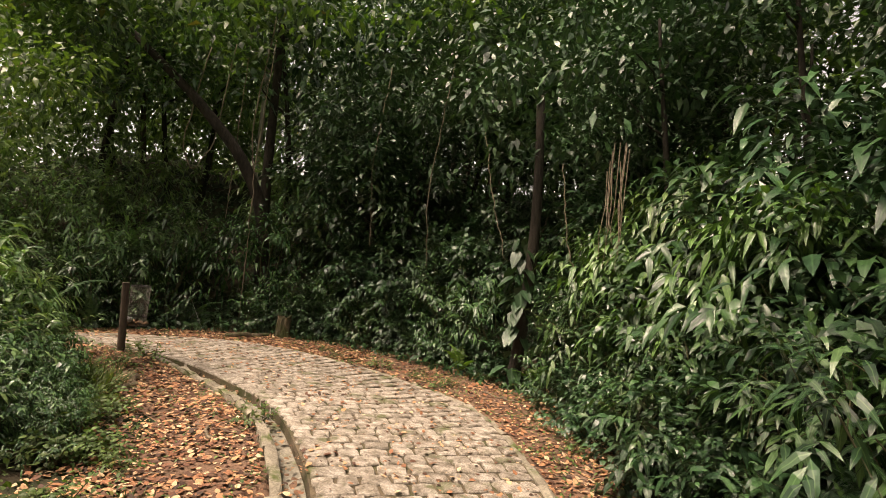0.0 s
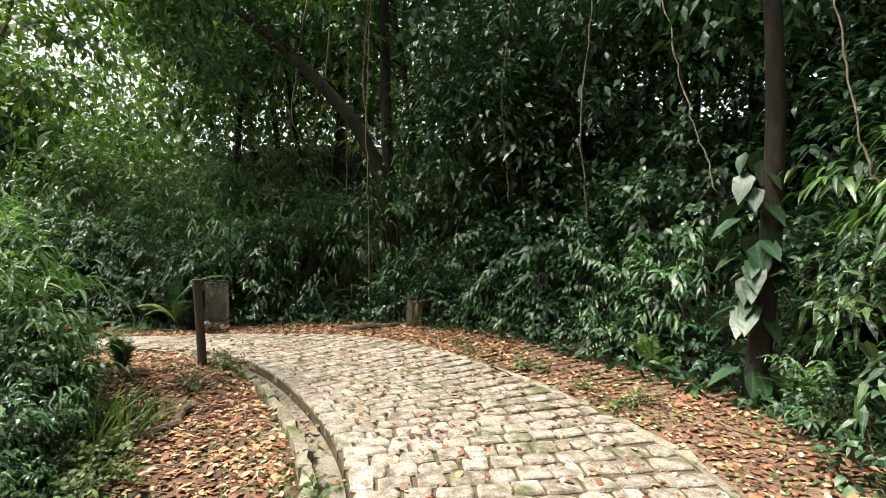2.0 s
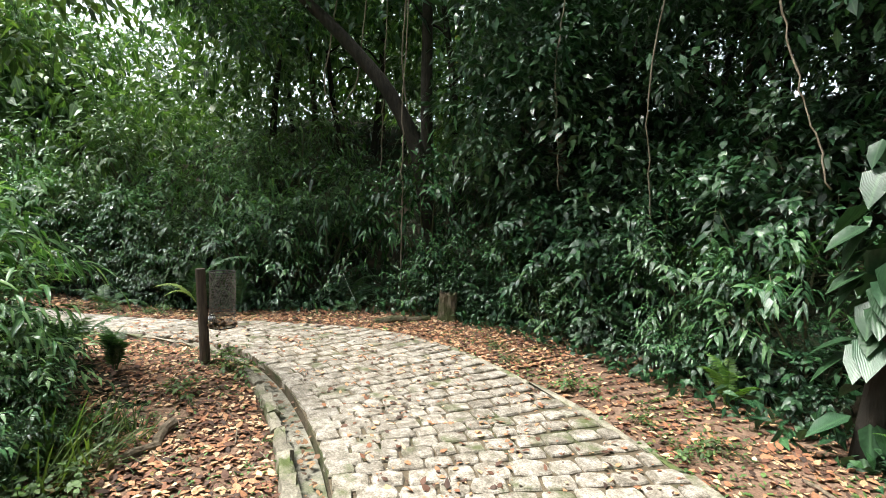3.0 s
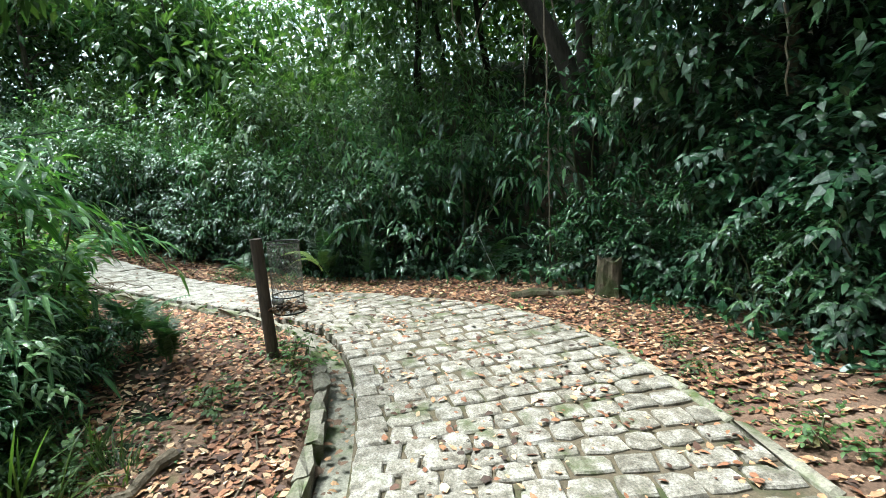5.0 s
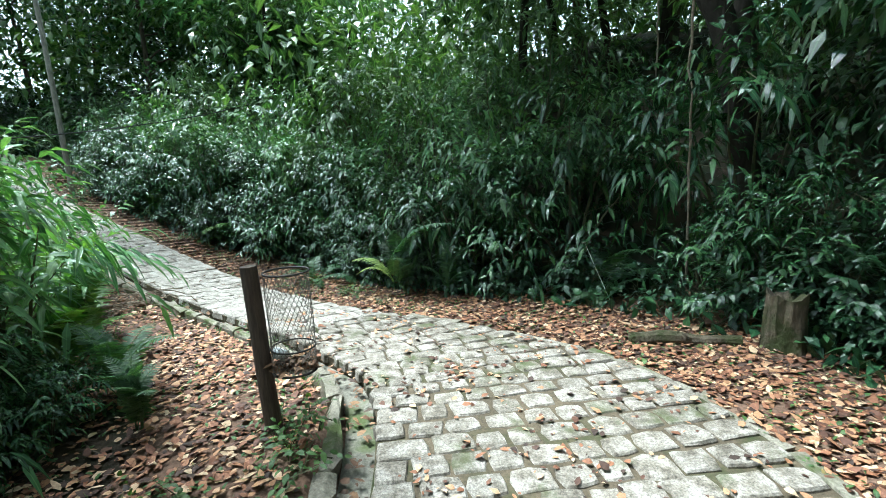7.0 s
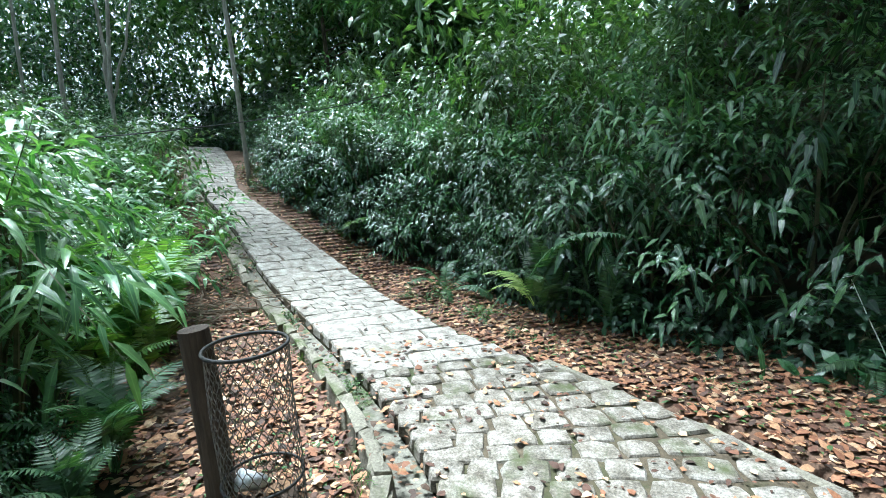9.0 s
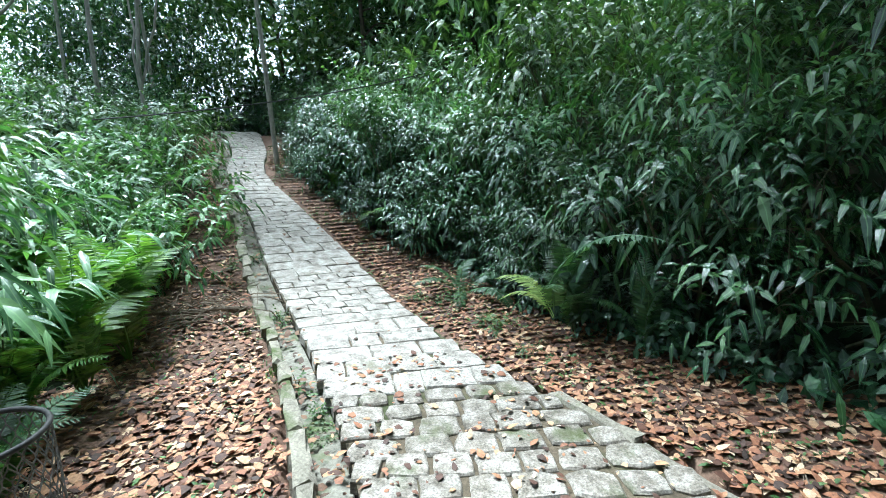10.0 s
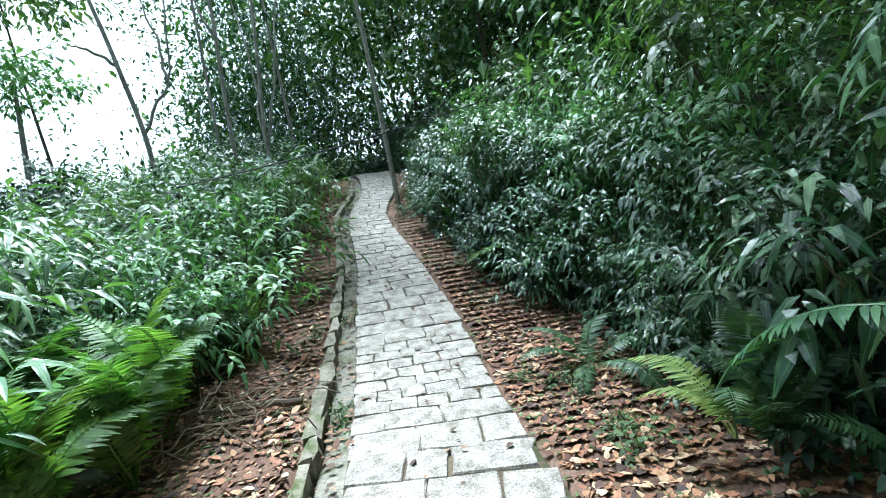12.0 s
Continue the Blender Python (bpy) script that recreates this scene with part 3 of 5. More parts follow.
def tree(x, y, height, girth, lean, bark, crown, crown_size, label, seed, bare=0.55, limbs=5, z=None, crowns=1):
    """A trunk that tapers and bends, limbs, and a crown on top. lean: metres that the top is off to x and y."""
    r = np.random.default_rng(seed)
    root = tagged(new("tree"), label, "tree", "trees round the path")
    root.matrix_basis = pose(x, y, (on_ground(x, y) if z is None else z) - 0.1)
    wood = Build()
    t = np.linspace(0, 1, 14)
    line = np.stack([lean[0] * t + 0.05 * height * 0.2 * np.sin(4 * t + seed), lean[1] * t + 0.04 * height * 0.2 * np.sin(5 * t + 2 * seed), height * t], 1)
    rad = girth * (1 - 0.72 * t) * (1 + 0.5 * np.exp(-t * 18))
    wood.tube(line, rad, 10)
    child("trunk", wood.mesh("trunk", bark, True), root)
    for i in range(limbs):
        k = int(round((bare + (0.95 - bare) * (i + 0.5) / limbs) * 13))
        a = r.uniform(0, 2 * math.pi)
        reach = height * r.uniform(0.14, 0.26)
        tip = line[k] + (reach * math.cos(a), reach * math.sin(a), reach * r.uniform(0.3, 1.1))
        limb = Build()
        limb.tube(bent(line[k], tip, -0.06 * height * r.uniform(-0.3, 1), r, 7, 0.03), np.linspace(rad[k] * 0.55, rad[k] * 0.12, 7), 6)
        child("limb", limb.mesh("limb", bark, True), root)
    for i in range(crowns):
        off = (0, 0, 0) if i == 0 else (r.normal(0, 1.1) * crown_size, r.normal(0, 1.1) * crown_size, -r.uniform(0.8, 2.0) * crown_size)
        top = line[-1] + off
        child("crown", crown[int(r.integers(len(crown)))], root, "", pose(*top, 0, 0, r.uniform(0, 360)) @ Matrix.Scale(crown_size * r.uniform(0.85, 1.15), 4))
    return root


# ---- bank to the right of the path: shrubs from the foot up the slope ----
def arc_at(x, y):
    return float(lateral(x, y)[0][0])


CLEAR = [(-10.05, 4.95, 1.05), (-9.5, 7.4, 0.75), (-8.0, 1.7, 1.1), (-8.5, 1.2, 0.9), (-7.4, 2.1, 0.9), (-9.65, 5.95, 0.75), (-9.0, 8.5, 0.5), (-7.24, 8.14, 0.55), (-1.7, 7.9, 0.55), (-2.0, 7.4, 0.4), (-1.2, 7.4, 0.4)]


def is_clear(x, y, share=1.0):
    return all(math.hypot(x - a, y - b) > r * share for a, b, r in CLEAR)


S_BEND, S_STRAIGHT, S_END = arc_at(-5.0, 6.0), arc_at(-9.0, 3.9), arc_at(-16, -4.6)
for row, (off, step, big, tall) in enumerate(((1.1, 0.7, 0.72, 0.95), (1.55, 0.8, 1.0, 1.1), (2.3, 0.95, 1.2, 1.2), (3.4, 1.2, 1.35, 1.25), (4.9, 1.6, 1.55, 1.2))):
    s = 3.0
    while s < LENGTH - 1.5:
        x, y = spot(s + rng.uniform(-0.2, 0.2), off + rng.uniform(-0.15, 0.25) + float(verge_width(s)))
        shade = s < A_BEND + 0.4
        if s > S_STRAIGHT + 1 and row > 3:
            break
        # Leaf tone carries the light: dark kinds in shade, paler ones in the open.
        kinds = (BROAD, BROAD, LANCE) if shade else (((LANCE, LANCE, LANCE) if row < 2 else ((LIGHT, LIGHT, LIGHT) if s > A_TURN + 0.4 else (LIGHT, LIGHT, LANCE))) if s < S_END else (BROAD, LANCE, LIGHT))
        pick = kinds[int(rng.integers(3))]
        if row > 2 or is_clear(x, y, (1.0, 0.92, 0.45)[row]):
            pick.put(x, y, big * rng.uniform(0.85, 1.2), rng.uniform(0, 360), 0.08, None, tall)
        s += step * rng.uniform(0.8, 1.2)
s = 4.0
while s < S_END:
    x, y = spot(s, rng.uniform(0.9, 1.15) + float(verge_width(s)))
    HEART.put(x, y, rng.uniform(0.7, 1.2), rng.uniform(0, 360), 0.02)
    s += rng.uniform(0.3, 0.6)

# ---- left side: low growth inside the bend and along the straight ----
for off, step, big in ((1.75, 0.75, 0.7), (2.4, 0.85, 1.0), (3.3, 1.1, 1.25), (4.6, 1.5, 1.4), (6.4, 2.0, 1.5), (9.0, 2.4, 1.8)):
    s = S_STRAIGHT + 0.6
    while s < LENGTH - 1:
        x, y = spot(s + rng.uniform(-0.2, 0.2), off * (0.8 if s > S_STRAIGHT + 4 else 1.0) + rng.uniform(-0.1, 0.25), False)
        # Mostly the paler kind, its leaves coloured for open light.
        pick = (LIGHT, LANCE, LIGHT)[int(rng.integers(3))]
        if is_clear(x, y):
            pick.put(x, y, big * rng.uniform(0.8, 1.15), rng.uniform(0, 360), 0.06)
        s += step * rng.uniform(0.8, 1.2)
for x, y, big, kind in ((-5.75, 2.6, 0.8, TALLCANE), (-6.55, 2.45, 1.0, TALLCANE), (-5.2, 2.5, 0.7, LIGHT), (-6.1, 2.2, 0.75, LANCE), (-7.0, 2.05, 1.05, TALLCANE), (-7.3, 1.3, 1.15, TALLCANE), (-8.0, 0.55, 1.1, TALLCANE), (-8.9, 0.75, 0.9, LIGHT), (-9.7, 0.3, 1.15, LIGHT), (-10.8, -1.0, 1.25, LIGHT), (-12.0, -2.4, 1.25, LIGHT), (-6.3, 2.0, 1.0, LIGHT), (-5.2, 1.9, 0.95, TALLCANE),
                        (-4.4, 2.2, 0.6, LANCE), (-4.3, 1.5, 0.85, LIGHT), (-3.5, 1.2, 0.7, LIGHT), (-4.6, 0.6, 1.1, LIGHT), (-6.0, 0.9, 1.2, LIGHT), (-7.5, 0.8, 1.1, LIGHT), (-3.0, -0.3, 1.0, LANCE), (-5.4, -0.6, 1.4, LIGHT), (-7.2, -0.8, 1.4, LANCE), (-3.8, -2.0, 1.4, LIGHT)):
    kind.put(x, y, big, rng.uniform(0, 360))

s = arc_at(-1.4, 4.0)
while s < arc_at(-7.0, 5.6):
    for off, kind, big in ((rng.uniform(1.6, 1.85), WEED, rng.uniform(0.7, 1.2)), (rng.uniform(1.75, 2.0), LANCE, rng.uniform(0.24, 0.36)), (rng.uniform(2.05, 2.4), LANCE, rng.uniform(0.4, 0.55))):
        x, y = spot(s, off + 0.12, False)
        if is_clear(x, y):
            kind.put(x, y, big, rng.uniform(0, 360), 0.02)
    s += rng.uniform(0.28, 0.42)
s = S_STRAIGHT
while s < S_END:
    x, y = spot(s, rng.uniform(1.25, 1.6), False)
    if is_clear(x, y):
        (LIGHT, LANCE)[int(rng.integers(2))].put(x, y, rng.uniform(0.35, 0.5), rng.uniform(0, 360), 0.03)
    s += rng.uniform(0.4, 0.7)

# ---- shrubs close to the start ----
for x, y, big, kind in ((0.2, 7.55, 1.0, HANGING), (0.95, 6.75, 1.12, HANGING), (1.6, 5.95, 1.1, HANGING), (-0.35, 8.3, 1.1, HANGING), (0.75, 7.9, 1.3, HANGING), (2.05, 5.0, 0.9, BROADNEAR), (2.3, 6.1, 1.4, BROADNEAR), (1.7, 7.2, 1.6, BROADNEAR), (3.0, 5.0, 1.5, BROADNEAR), (1.0, 9.0, 1.8, BROADNEAR), (2.6, 7.6, 1.9, BROADNEAR)):
    kind.put(x, y, big, rng.uniform(0, 360))


BIGLEAF = Kind("large_leaved_plant", "low plant with a few very large dark green leaves", "plant", "plants beside the path",
               [shrub_meshes(66, 0.5, 0.35, 3, 6, 2, 0.34, 0.6, 0.7, LEAF_HANG, True, 0.3, (0.3, 1.0, 0.68, 0.86), 0.2)])
for x, y, big in ((1.3, 5.75, 1.0), (1.8, 5.2, 0.8)):
    BIGLEAF.put(x, y, big, rng.uniform(0, 360))


# ---- trees on the slope and beyond ----
def wooded(lo, hi, off_lo, off_hi, count, high, girth, crown, size, bare, label, seed, crowns=2, side=True):
    r = np.random.default_rng(seed)
    for i in range(count):
        s = lo + (hi - lo) * (i + r.uniform(0.1, 0.9)) / count
        x, y = spot(s, r.uniform(off_lo, off_hi), side)
        tree(x, y, r.uniform(*high), r.uniform(*girth), (r.normal(0, 0.5), r.normal(0, 0.5)), (BARK, BARK_DARK, BARK)[i % 3], crown, r.uniform(*size), label, seed + i, bare, 4, None, crowns)


wooded(1.0, A_BEND, 3.0, 5.4, 11, (3.0, 4.6), (0.03, 0.05), CROWNS_DARK, (0.55, 0.8), 0.35, "young forest tree with a dark leafy crown", 400, 2)
wooded(0.0, A_BEND + 0.3, 5.4, 8.4, 10, (5.0, 7.5), (0.06, 0.11), CROWNS_DARK, (0.95, 1.3), 0.4, "forest tree with a slender trunk and dark crown", 440, 2)
wooded(0.0, A_BEND + 0.6, 8, 13.0, 9, (7, 10.5), (0.08, 0.17), CROWNS, (1.2, 1.7), 0.45, "tall forest tree with a leafy crown", 480, 2)
wooded(S_END + 0.3, LENGTH, 1.8, 6.0, 6, (5.0, 8.0), (0.06, 0.12), CROWNS, (1.0, 1.4), 0.35, "forest tree with a slender trunk and leafy crown", 540, 2)


def fan(lo, hi, near, far, count, high, crown, size, label, seed, crowns=2):
    """Trees in a fan round the bend, from one bearing to another."""
    r = np.random.default_rng(seed)
    for i in range(count):
        a, d = radians(lo + (hi - lo) * (i + r.uniform(0.1, 0.9)) / count), r.uniform(near, far)
        x, y = -3.0 + d * math.cos(a), 5.0 + d * math.sin(a)
        tree(x, y, r.uniform(*high), 0.06 + 0.008 * high[1], (r.normal(0, 0.4), r.normal(0, 0.4)), (BARK, BARK_DARK, BARK_DARK)[i % 3], crown, r.uniform(*size), label, seed + i, 0.35, 3, None, crowns)


fan(62, 140, 6.6, 9.0, 12, (3.6, 5.5), CROWNS_DARK, (0.8, 1.1), "young forest tree with a dark leafy crown", 700)
fan(70, 146, 9.0, 13.0, 12, (5.0, 8.5), CROWNS_DARK, (1.1, 1.6), "forest tree with a slender trunk and dark crown", 730)
# Pale crowns: daylight on the distant trees is put into the leaf colour.
fan(150, 168, 12.5, 17.0, 6, (4.5, 6.5), CROWNS_LIT, (1.0, 1.4), "tree above the bank, light green crown paled as if sunlit", 760)
fan(185, 200, 13, 18.0, 5, (3.5, 6.0), CROWNS_LIT, (0.9, 1.3), "tree beyond the path, light green crown paled as if sunlit", 780)
for x, y, h in ((3.7, 4.9, 4.8), (2.2, 8.4, 5.0), (4.4, 6.8, 5.5), (0.4, 9.0, 5.2)):
    tree(x, y, h, 0.08, (-0.4, -0.2), BARK_DARK, CROWNS_DARK, 0.9, "forest tree with a dark crown over the verge", int(800 + 7 * h + x), 0.4, 4, None, 2)


def leaf_cloud(name, points, size, mat, label, category, seed):
    """Leaves nobody could count, as one body of foliage."""
    r = np.random.default_rng(seed)
    b = Build()
    n = len(points)
    ls = size * r.uniform(0.6, 1.25, n)
    b.leaves(points, r.normal(0, 1, (n, 3)) + (0, 0, -0.1), np.array([0, 0, 1.0]) + r.normal(0, 0.45, (n, 3)), ls, ls * r.uniform(0.36, 0.55, n), 0.3, 0.0, False, None)
    return tagged(new(name, b.mesh(name, mat)), label, category, kind="stuff")


# undergrowth that hides the forest floor of the slope
ur = np.random.default_rng(3)
us, uo = ur.uniform(1.5, LENGTH - 0.5, 30000), 1.25 + 9 * ur.uniform(0, 1, 30000) ** 1.4
uk = np.clip(np.searchsorted(ARC, us), 0, len(ARC) - 1)
up = ER[uk] + ACROSS[uk] * uo[:, None]
leaf_cloud("undergrowth", np.column_stack([up, ground_z(up[:, 0], up[:, 1]) + ur.uniform(0.02, 0.4, len(up)) * np.minimum(1, uo - 0.9)]), 0.17, LEAF_DARK, "dense dark green undergrowth covering the slope", "undergrowth", 4)

# far woods in uneven clumps all round, thinner to the south
clouds = []
for i in range(950):
    a = ur.uniform(0, 360)
    thin = 240 < a < 274 or 168 < a < 177
    d = ur.uniform(15, 26) if not thin else ur.uniform(22, 30)
    x, y = -8 + d * math.cos(radians(a)), 2 + d * math.sin(radians(a))
    z = on_ground(x, y) + ur.uniform(0, 1) ** 1.2 * (12 if not thin else 2.5)
    clouds.append(np.array((x, y, z)) + ur.normal(0, 1, (150 if 20 < a < 190 else 100, 3)) * (1.1, 1.1, 0.8))
end_woods = []
for i in range(160):
    a, d = radians(ur.uniform(200, 238)), ur.uniform(12.5, 21)
    x, y = -8 + d * math.cos(a), 3 + d * math.sin(a)
    if lateral(x, y)[1][0] > 1.5 or lateral(x, y)[2][0] > 1.8:
        end_woods.append(np.array((x, y, on_ground(x, y) + 0.4 + 8.5 * ur.uniform(0, 1))) + ur.normal(0, 0.8, (170, 3)) * (1, 1, 0.7))
for i in range(150):
    x, y = ur.normal(-19.5, 2.6), ur.normal(-13.0, 1.6)
    end_woods.append(np.array((x, y, on_ground(x, y) + 9.0 * ur.uniform(0, 1) ** 1.2)) + ur.normal(0, 0.8, (150, 3)))
leaf_cloud("path_end_woods", np.concatenate(end_woods), 0.22, LEAF_LANCE, "dark green woods where the path climbs out of sight", "woods", 15)
leaf_cloud("far_woods", np.concatenate(clouds), 0.4, LEAF_TREE, "far forest of dark green trees", "woods", 5)


# boughs added toward the sun, placed so that their shade falls on the bank
boughs = []
for i in range(270):
    if i < 90:
        s, off = ur.uniform(A_BEND - 3.5, A_TURN + 0.5), ur.uniform(1.2, 6.0)
    elif i < 150:
        s, off = ur.uniform(A_BEND + 0.3, A_TURN + 1.6), ur.uniform(1.0, 3.5)
    elif i < 195:
        s, off = ur.uniform(3.0, A_BEND - 3.0), ur.uniform(4.0, 9.5)
    else:
        s, off = ur.uniform(3.5, 9.5), ur.uniform(1.3, 5.0)
    z = 5.6 + 0.3 * off + ur.uniform(0, 3.0)
    x, y = spot(s, off)
    # Each clump is moved up the sun's slant from the spot it shades.
    boughs.append(np.array((x - 0.28 * z, y - 0.42 * z, z)) + ur.normal(0, 1, (58, 3)) * (0.55, 0.55, 0.3))
leaf_cloud("forest_canopy", np.concatenate(boughs), 0.26, LEAF_TREE, "added leafy boughs high toward the sun that shade the bank", "foliage", 7)

# hillside leaves with their sunlight put into the pale colour
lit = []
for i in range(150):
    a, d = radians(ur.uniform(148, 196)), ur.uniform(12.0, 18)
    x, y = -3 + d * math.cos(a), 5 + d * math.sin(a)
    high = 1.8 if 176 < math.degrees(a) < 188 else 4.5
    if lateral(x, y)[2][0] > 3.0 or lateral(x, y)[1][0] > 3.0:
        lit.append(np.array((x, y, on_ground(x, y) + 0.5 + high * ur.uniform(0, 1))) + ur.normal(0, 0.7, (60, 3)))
leaf_cloud("hillside_foliage", np.concatenate(lit), 0.32, LEAF_PALE_LIT, "light green tree foliage above the bank, paled as if sunlit", "foliage", 6)


def bent_tree(points, girths, bark, label, crown=None, crown_size=1.0, crown_at=None, name="tree"):
    """A tree whose trunk follows its own bends. points: metres, the first at the ground."""
    root = tagged(new(name), label, "tree", "trees round the path")
    base = np.array(points[0], float)
    base[2] = on_ground(base[0], base[1]) - 0.1
    root.matrix_basis = pose(*base)
    line = np.array([tuple(base)] + [tuple(p) for p in points[1:]], float) - base
    t = np.linspace(0, 1, len(line))
    tt = np.linspace(0, 1, 18)
    fine_line = np.stack([np.interp(tt, t, line[:, j]) for j in range(3)], 1)
    fine_line[1:-1] = (fine_line[:-2] + 2 * fine_line[1:-1] + fine_line[2:]) / 4
    w = Build()
    w.tube(fine_line, np.interp(tt, t, girths), 10)
    child("trunk", w.mesh("trunk", bark, True), root)
    if crown:
        child("crown", crown, root, "", pose(*(fine_line[-1] if crown_at is None else np.array(crown_at) - base)) @ Matrix.Scale(crown_size, 4))
    return root


bent_tree([(-9.2, 9.2, 0), (-9.2, 8.8, 3.0), (-9.5, 8.2, 4.2), (-10.3, 7.4, 5.4), (-11.6, 6.4, 6.8)], [0.17, 0.15, 0.14, 0.12, 0.08], BARK_DARK, "leaning dark forest tree with a bent trunk", CROWNS_DARK[0], 1.0)
bent_tree([(-9.9, 9.6, 0), (-9.9, 9.4, 4.0), (-9.9, 9.3, 9.0)], [0.16, 0.13, 0.09], BARK_DARK, "upright dark forest tree hung with vines", CROWNS_DARK[1], 1.1)
bent_tree([(-13.0, 11.6, 0), (-13.0, 11.5, 6.0), (-13.1, 11.5, 11.0)], [0.10, 0.085, 0.06], BARK_PALE, "slender pale-barked forest tree", CROWNS[0], 1.0)
bent_tree([(-14.85, -2.3, 0), (-14.87, -2.34, 4.0), (-14.85, -2.38, 5.9), (-14.5, -2.5, 9)], [0.055, 0.05, 0.045, 0.03], BARK_PALE, "pale-barked tree leaning over the path", CROWNS[1], 0.9)


def stems(points, girth, limbs, label, crown_size, crown):
    """A pale tree that forks above its foot: a main stem and further limbs, each a list of points."""
    root = bent_tree(points, [girth, girth * 0.9, girth * 0.75, girth * 0.5], BARK_PALE, label, crown, crown_size)
    base = np.array(root.matrix_basis.translation)
    r = np.random.default_rng(len(points) + int(100 * girth))
    for limb in limbs:
        t, tt = np.linspace(0, 1, len(limb)), np.linspace(0, 1, 12)
        line = np.stack([np.interp(tt, t, np.array(limb, float)[:, k]) for k in range(3)], 1) - base
        line[1:-1] += r.normal(0, 0.025, (10, 3))
        w = Build()
        w.tube(line, np.linspace(girth * 0.7, girth * 0.2, 12), 7)
        child("limb", w.mesh("limb", BARK_PALE, True), root)
    return root


stems([(-11.9, -6.8, 0), (-11.88, -6.8, 4.1), (-11.6, -6.9, 6.3), (-11.2, -7.0, 8.6)], 0.06, [[(-11.88, -6.8, 4.1), (-12.2, -6.65, 4.7), (-12.55, -6.5, 5.2), (-12.8, -6.4, 7.0), (-12.9, -6.3, 8.5)], [(-11.7, -6.9, 5.6), (-11.2, -7.0, 6.0), (-10.9, -7.1, 6.1)], [(-12.5, -6.5, 5.2), (-12.6, -6.7, 6.2), (-12.4, -6.9, 7.4)]], "bare pale tree that forks above the bushes", 0.35, CROWNS[0])
# The light crowns here carry hazy daylight in their leaf colour.
stems([(-13.1, -4.0, 0), (-13.1, -4.0, 3.4), (-13.4, -3.85, 6.1), (-13.5, -3.7, 9.5)], 0.045, [[(-13.1, -4.0, 3.2), (-13.5, -3.75, 4.6), (-13.75, -3.55, 6.1), (-14.0, -3.4, 9.0)], [(-13.1, -4.0, 3.0), (-13.2, -4.1, 4.8), (-13.15, -4.2, 7.0)]], "slender tree with several stems above the bushes", 0.55, CROWNS_LIT[0])
stems([(-12.95, -5.2, 0), (-13.04, -5.17, 4.2), (-13.2, -5.1, 6.6), (-13.2, -5.0, 10.0)], 0.05, [[(-13.15, -5.1, 5.6), (-12.9, -5.3, 6.6), (-12.7, -5.5, 7.4)]], "slender pale tree above the bushes", 0.6, CROWNS_LIT[1])
stems([(-13.9, -7.6, 0), (-13.9, -7.6, 4.0), (-14.0, -7.5, 7.0), (-14.1, -7.4, 11.0)], 0.045, [], "slender pale tree above the bushes", 0.8, CROWNS_LIT[0])
stems([(-16.2, -7.6, 0), (-16.2, -7.6, 4.0), (-16.1, -7.5, 8.0), (-16.0, -7.4, 11.0)], 0.055, [], "slender pale tree above the bushes", 0.9, CROWNS[2])
stems([(-10.2, -10.4, 0), (-10.2, -10.4, 3.0), (-10.4, -10.4, 5.0), (-10.5, -10.3, 6.2)], 0.08, [], "leafy light green tree beyond the bushes", 0.8, CROWNS_LIT[1])
bent_tree([(-7.0, 1.5, 0), (-6.95, 1.8, 1.6), (-6.75, 2.3, 2.8), (-6.6, 2.6, 3.7)], [0.05, 0.042, 0.034, 0.02], BARK, "small broad-leaved tree leaning over the cane plants", CROWNS[1], 0.5)
for x, y, h, size in ((-9.0, -11.0, 9.0, 1.4), (-5.0, -14.0, 10, 1.6), (-12.5, -18, 11, 1.7)):
    tree(x, y, h, 0.08, (0.3, 0.6), BARK, CROWNS, size, "leafy tree in open light beyond the bushes", int(900 + h * 10), 0.5, 4)

# ---- post and litter basket ----
POST = (-6.29, 4.24)
pz = on_ground(*POST)
bk = Build()
pt = np.linspace(0, 1, 9)
bk.tube(np.stack([0.012 * np.sin(5 * pt) + 0.015 * pt, -0.05 * pt, -0.12 + 1.12 * pt], 1), 0.05 * (1 - 0.06 * pt + 0.02 * np.sin(9 * pt)), 16)
post = tagged(new("litter_post", bk.mesh("litter_post", POSTWOOD)), "dark weathered round wooden post standing in leaf-strewn earth", "post")
post.matrix_basis = pose(*POST, pz)


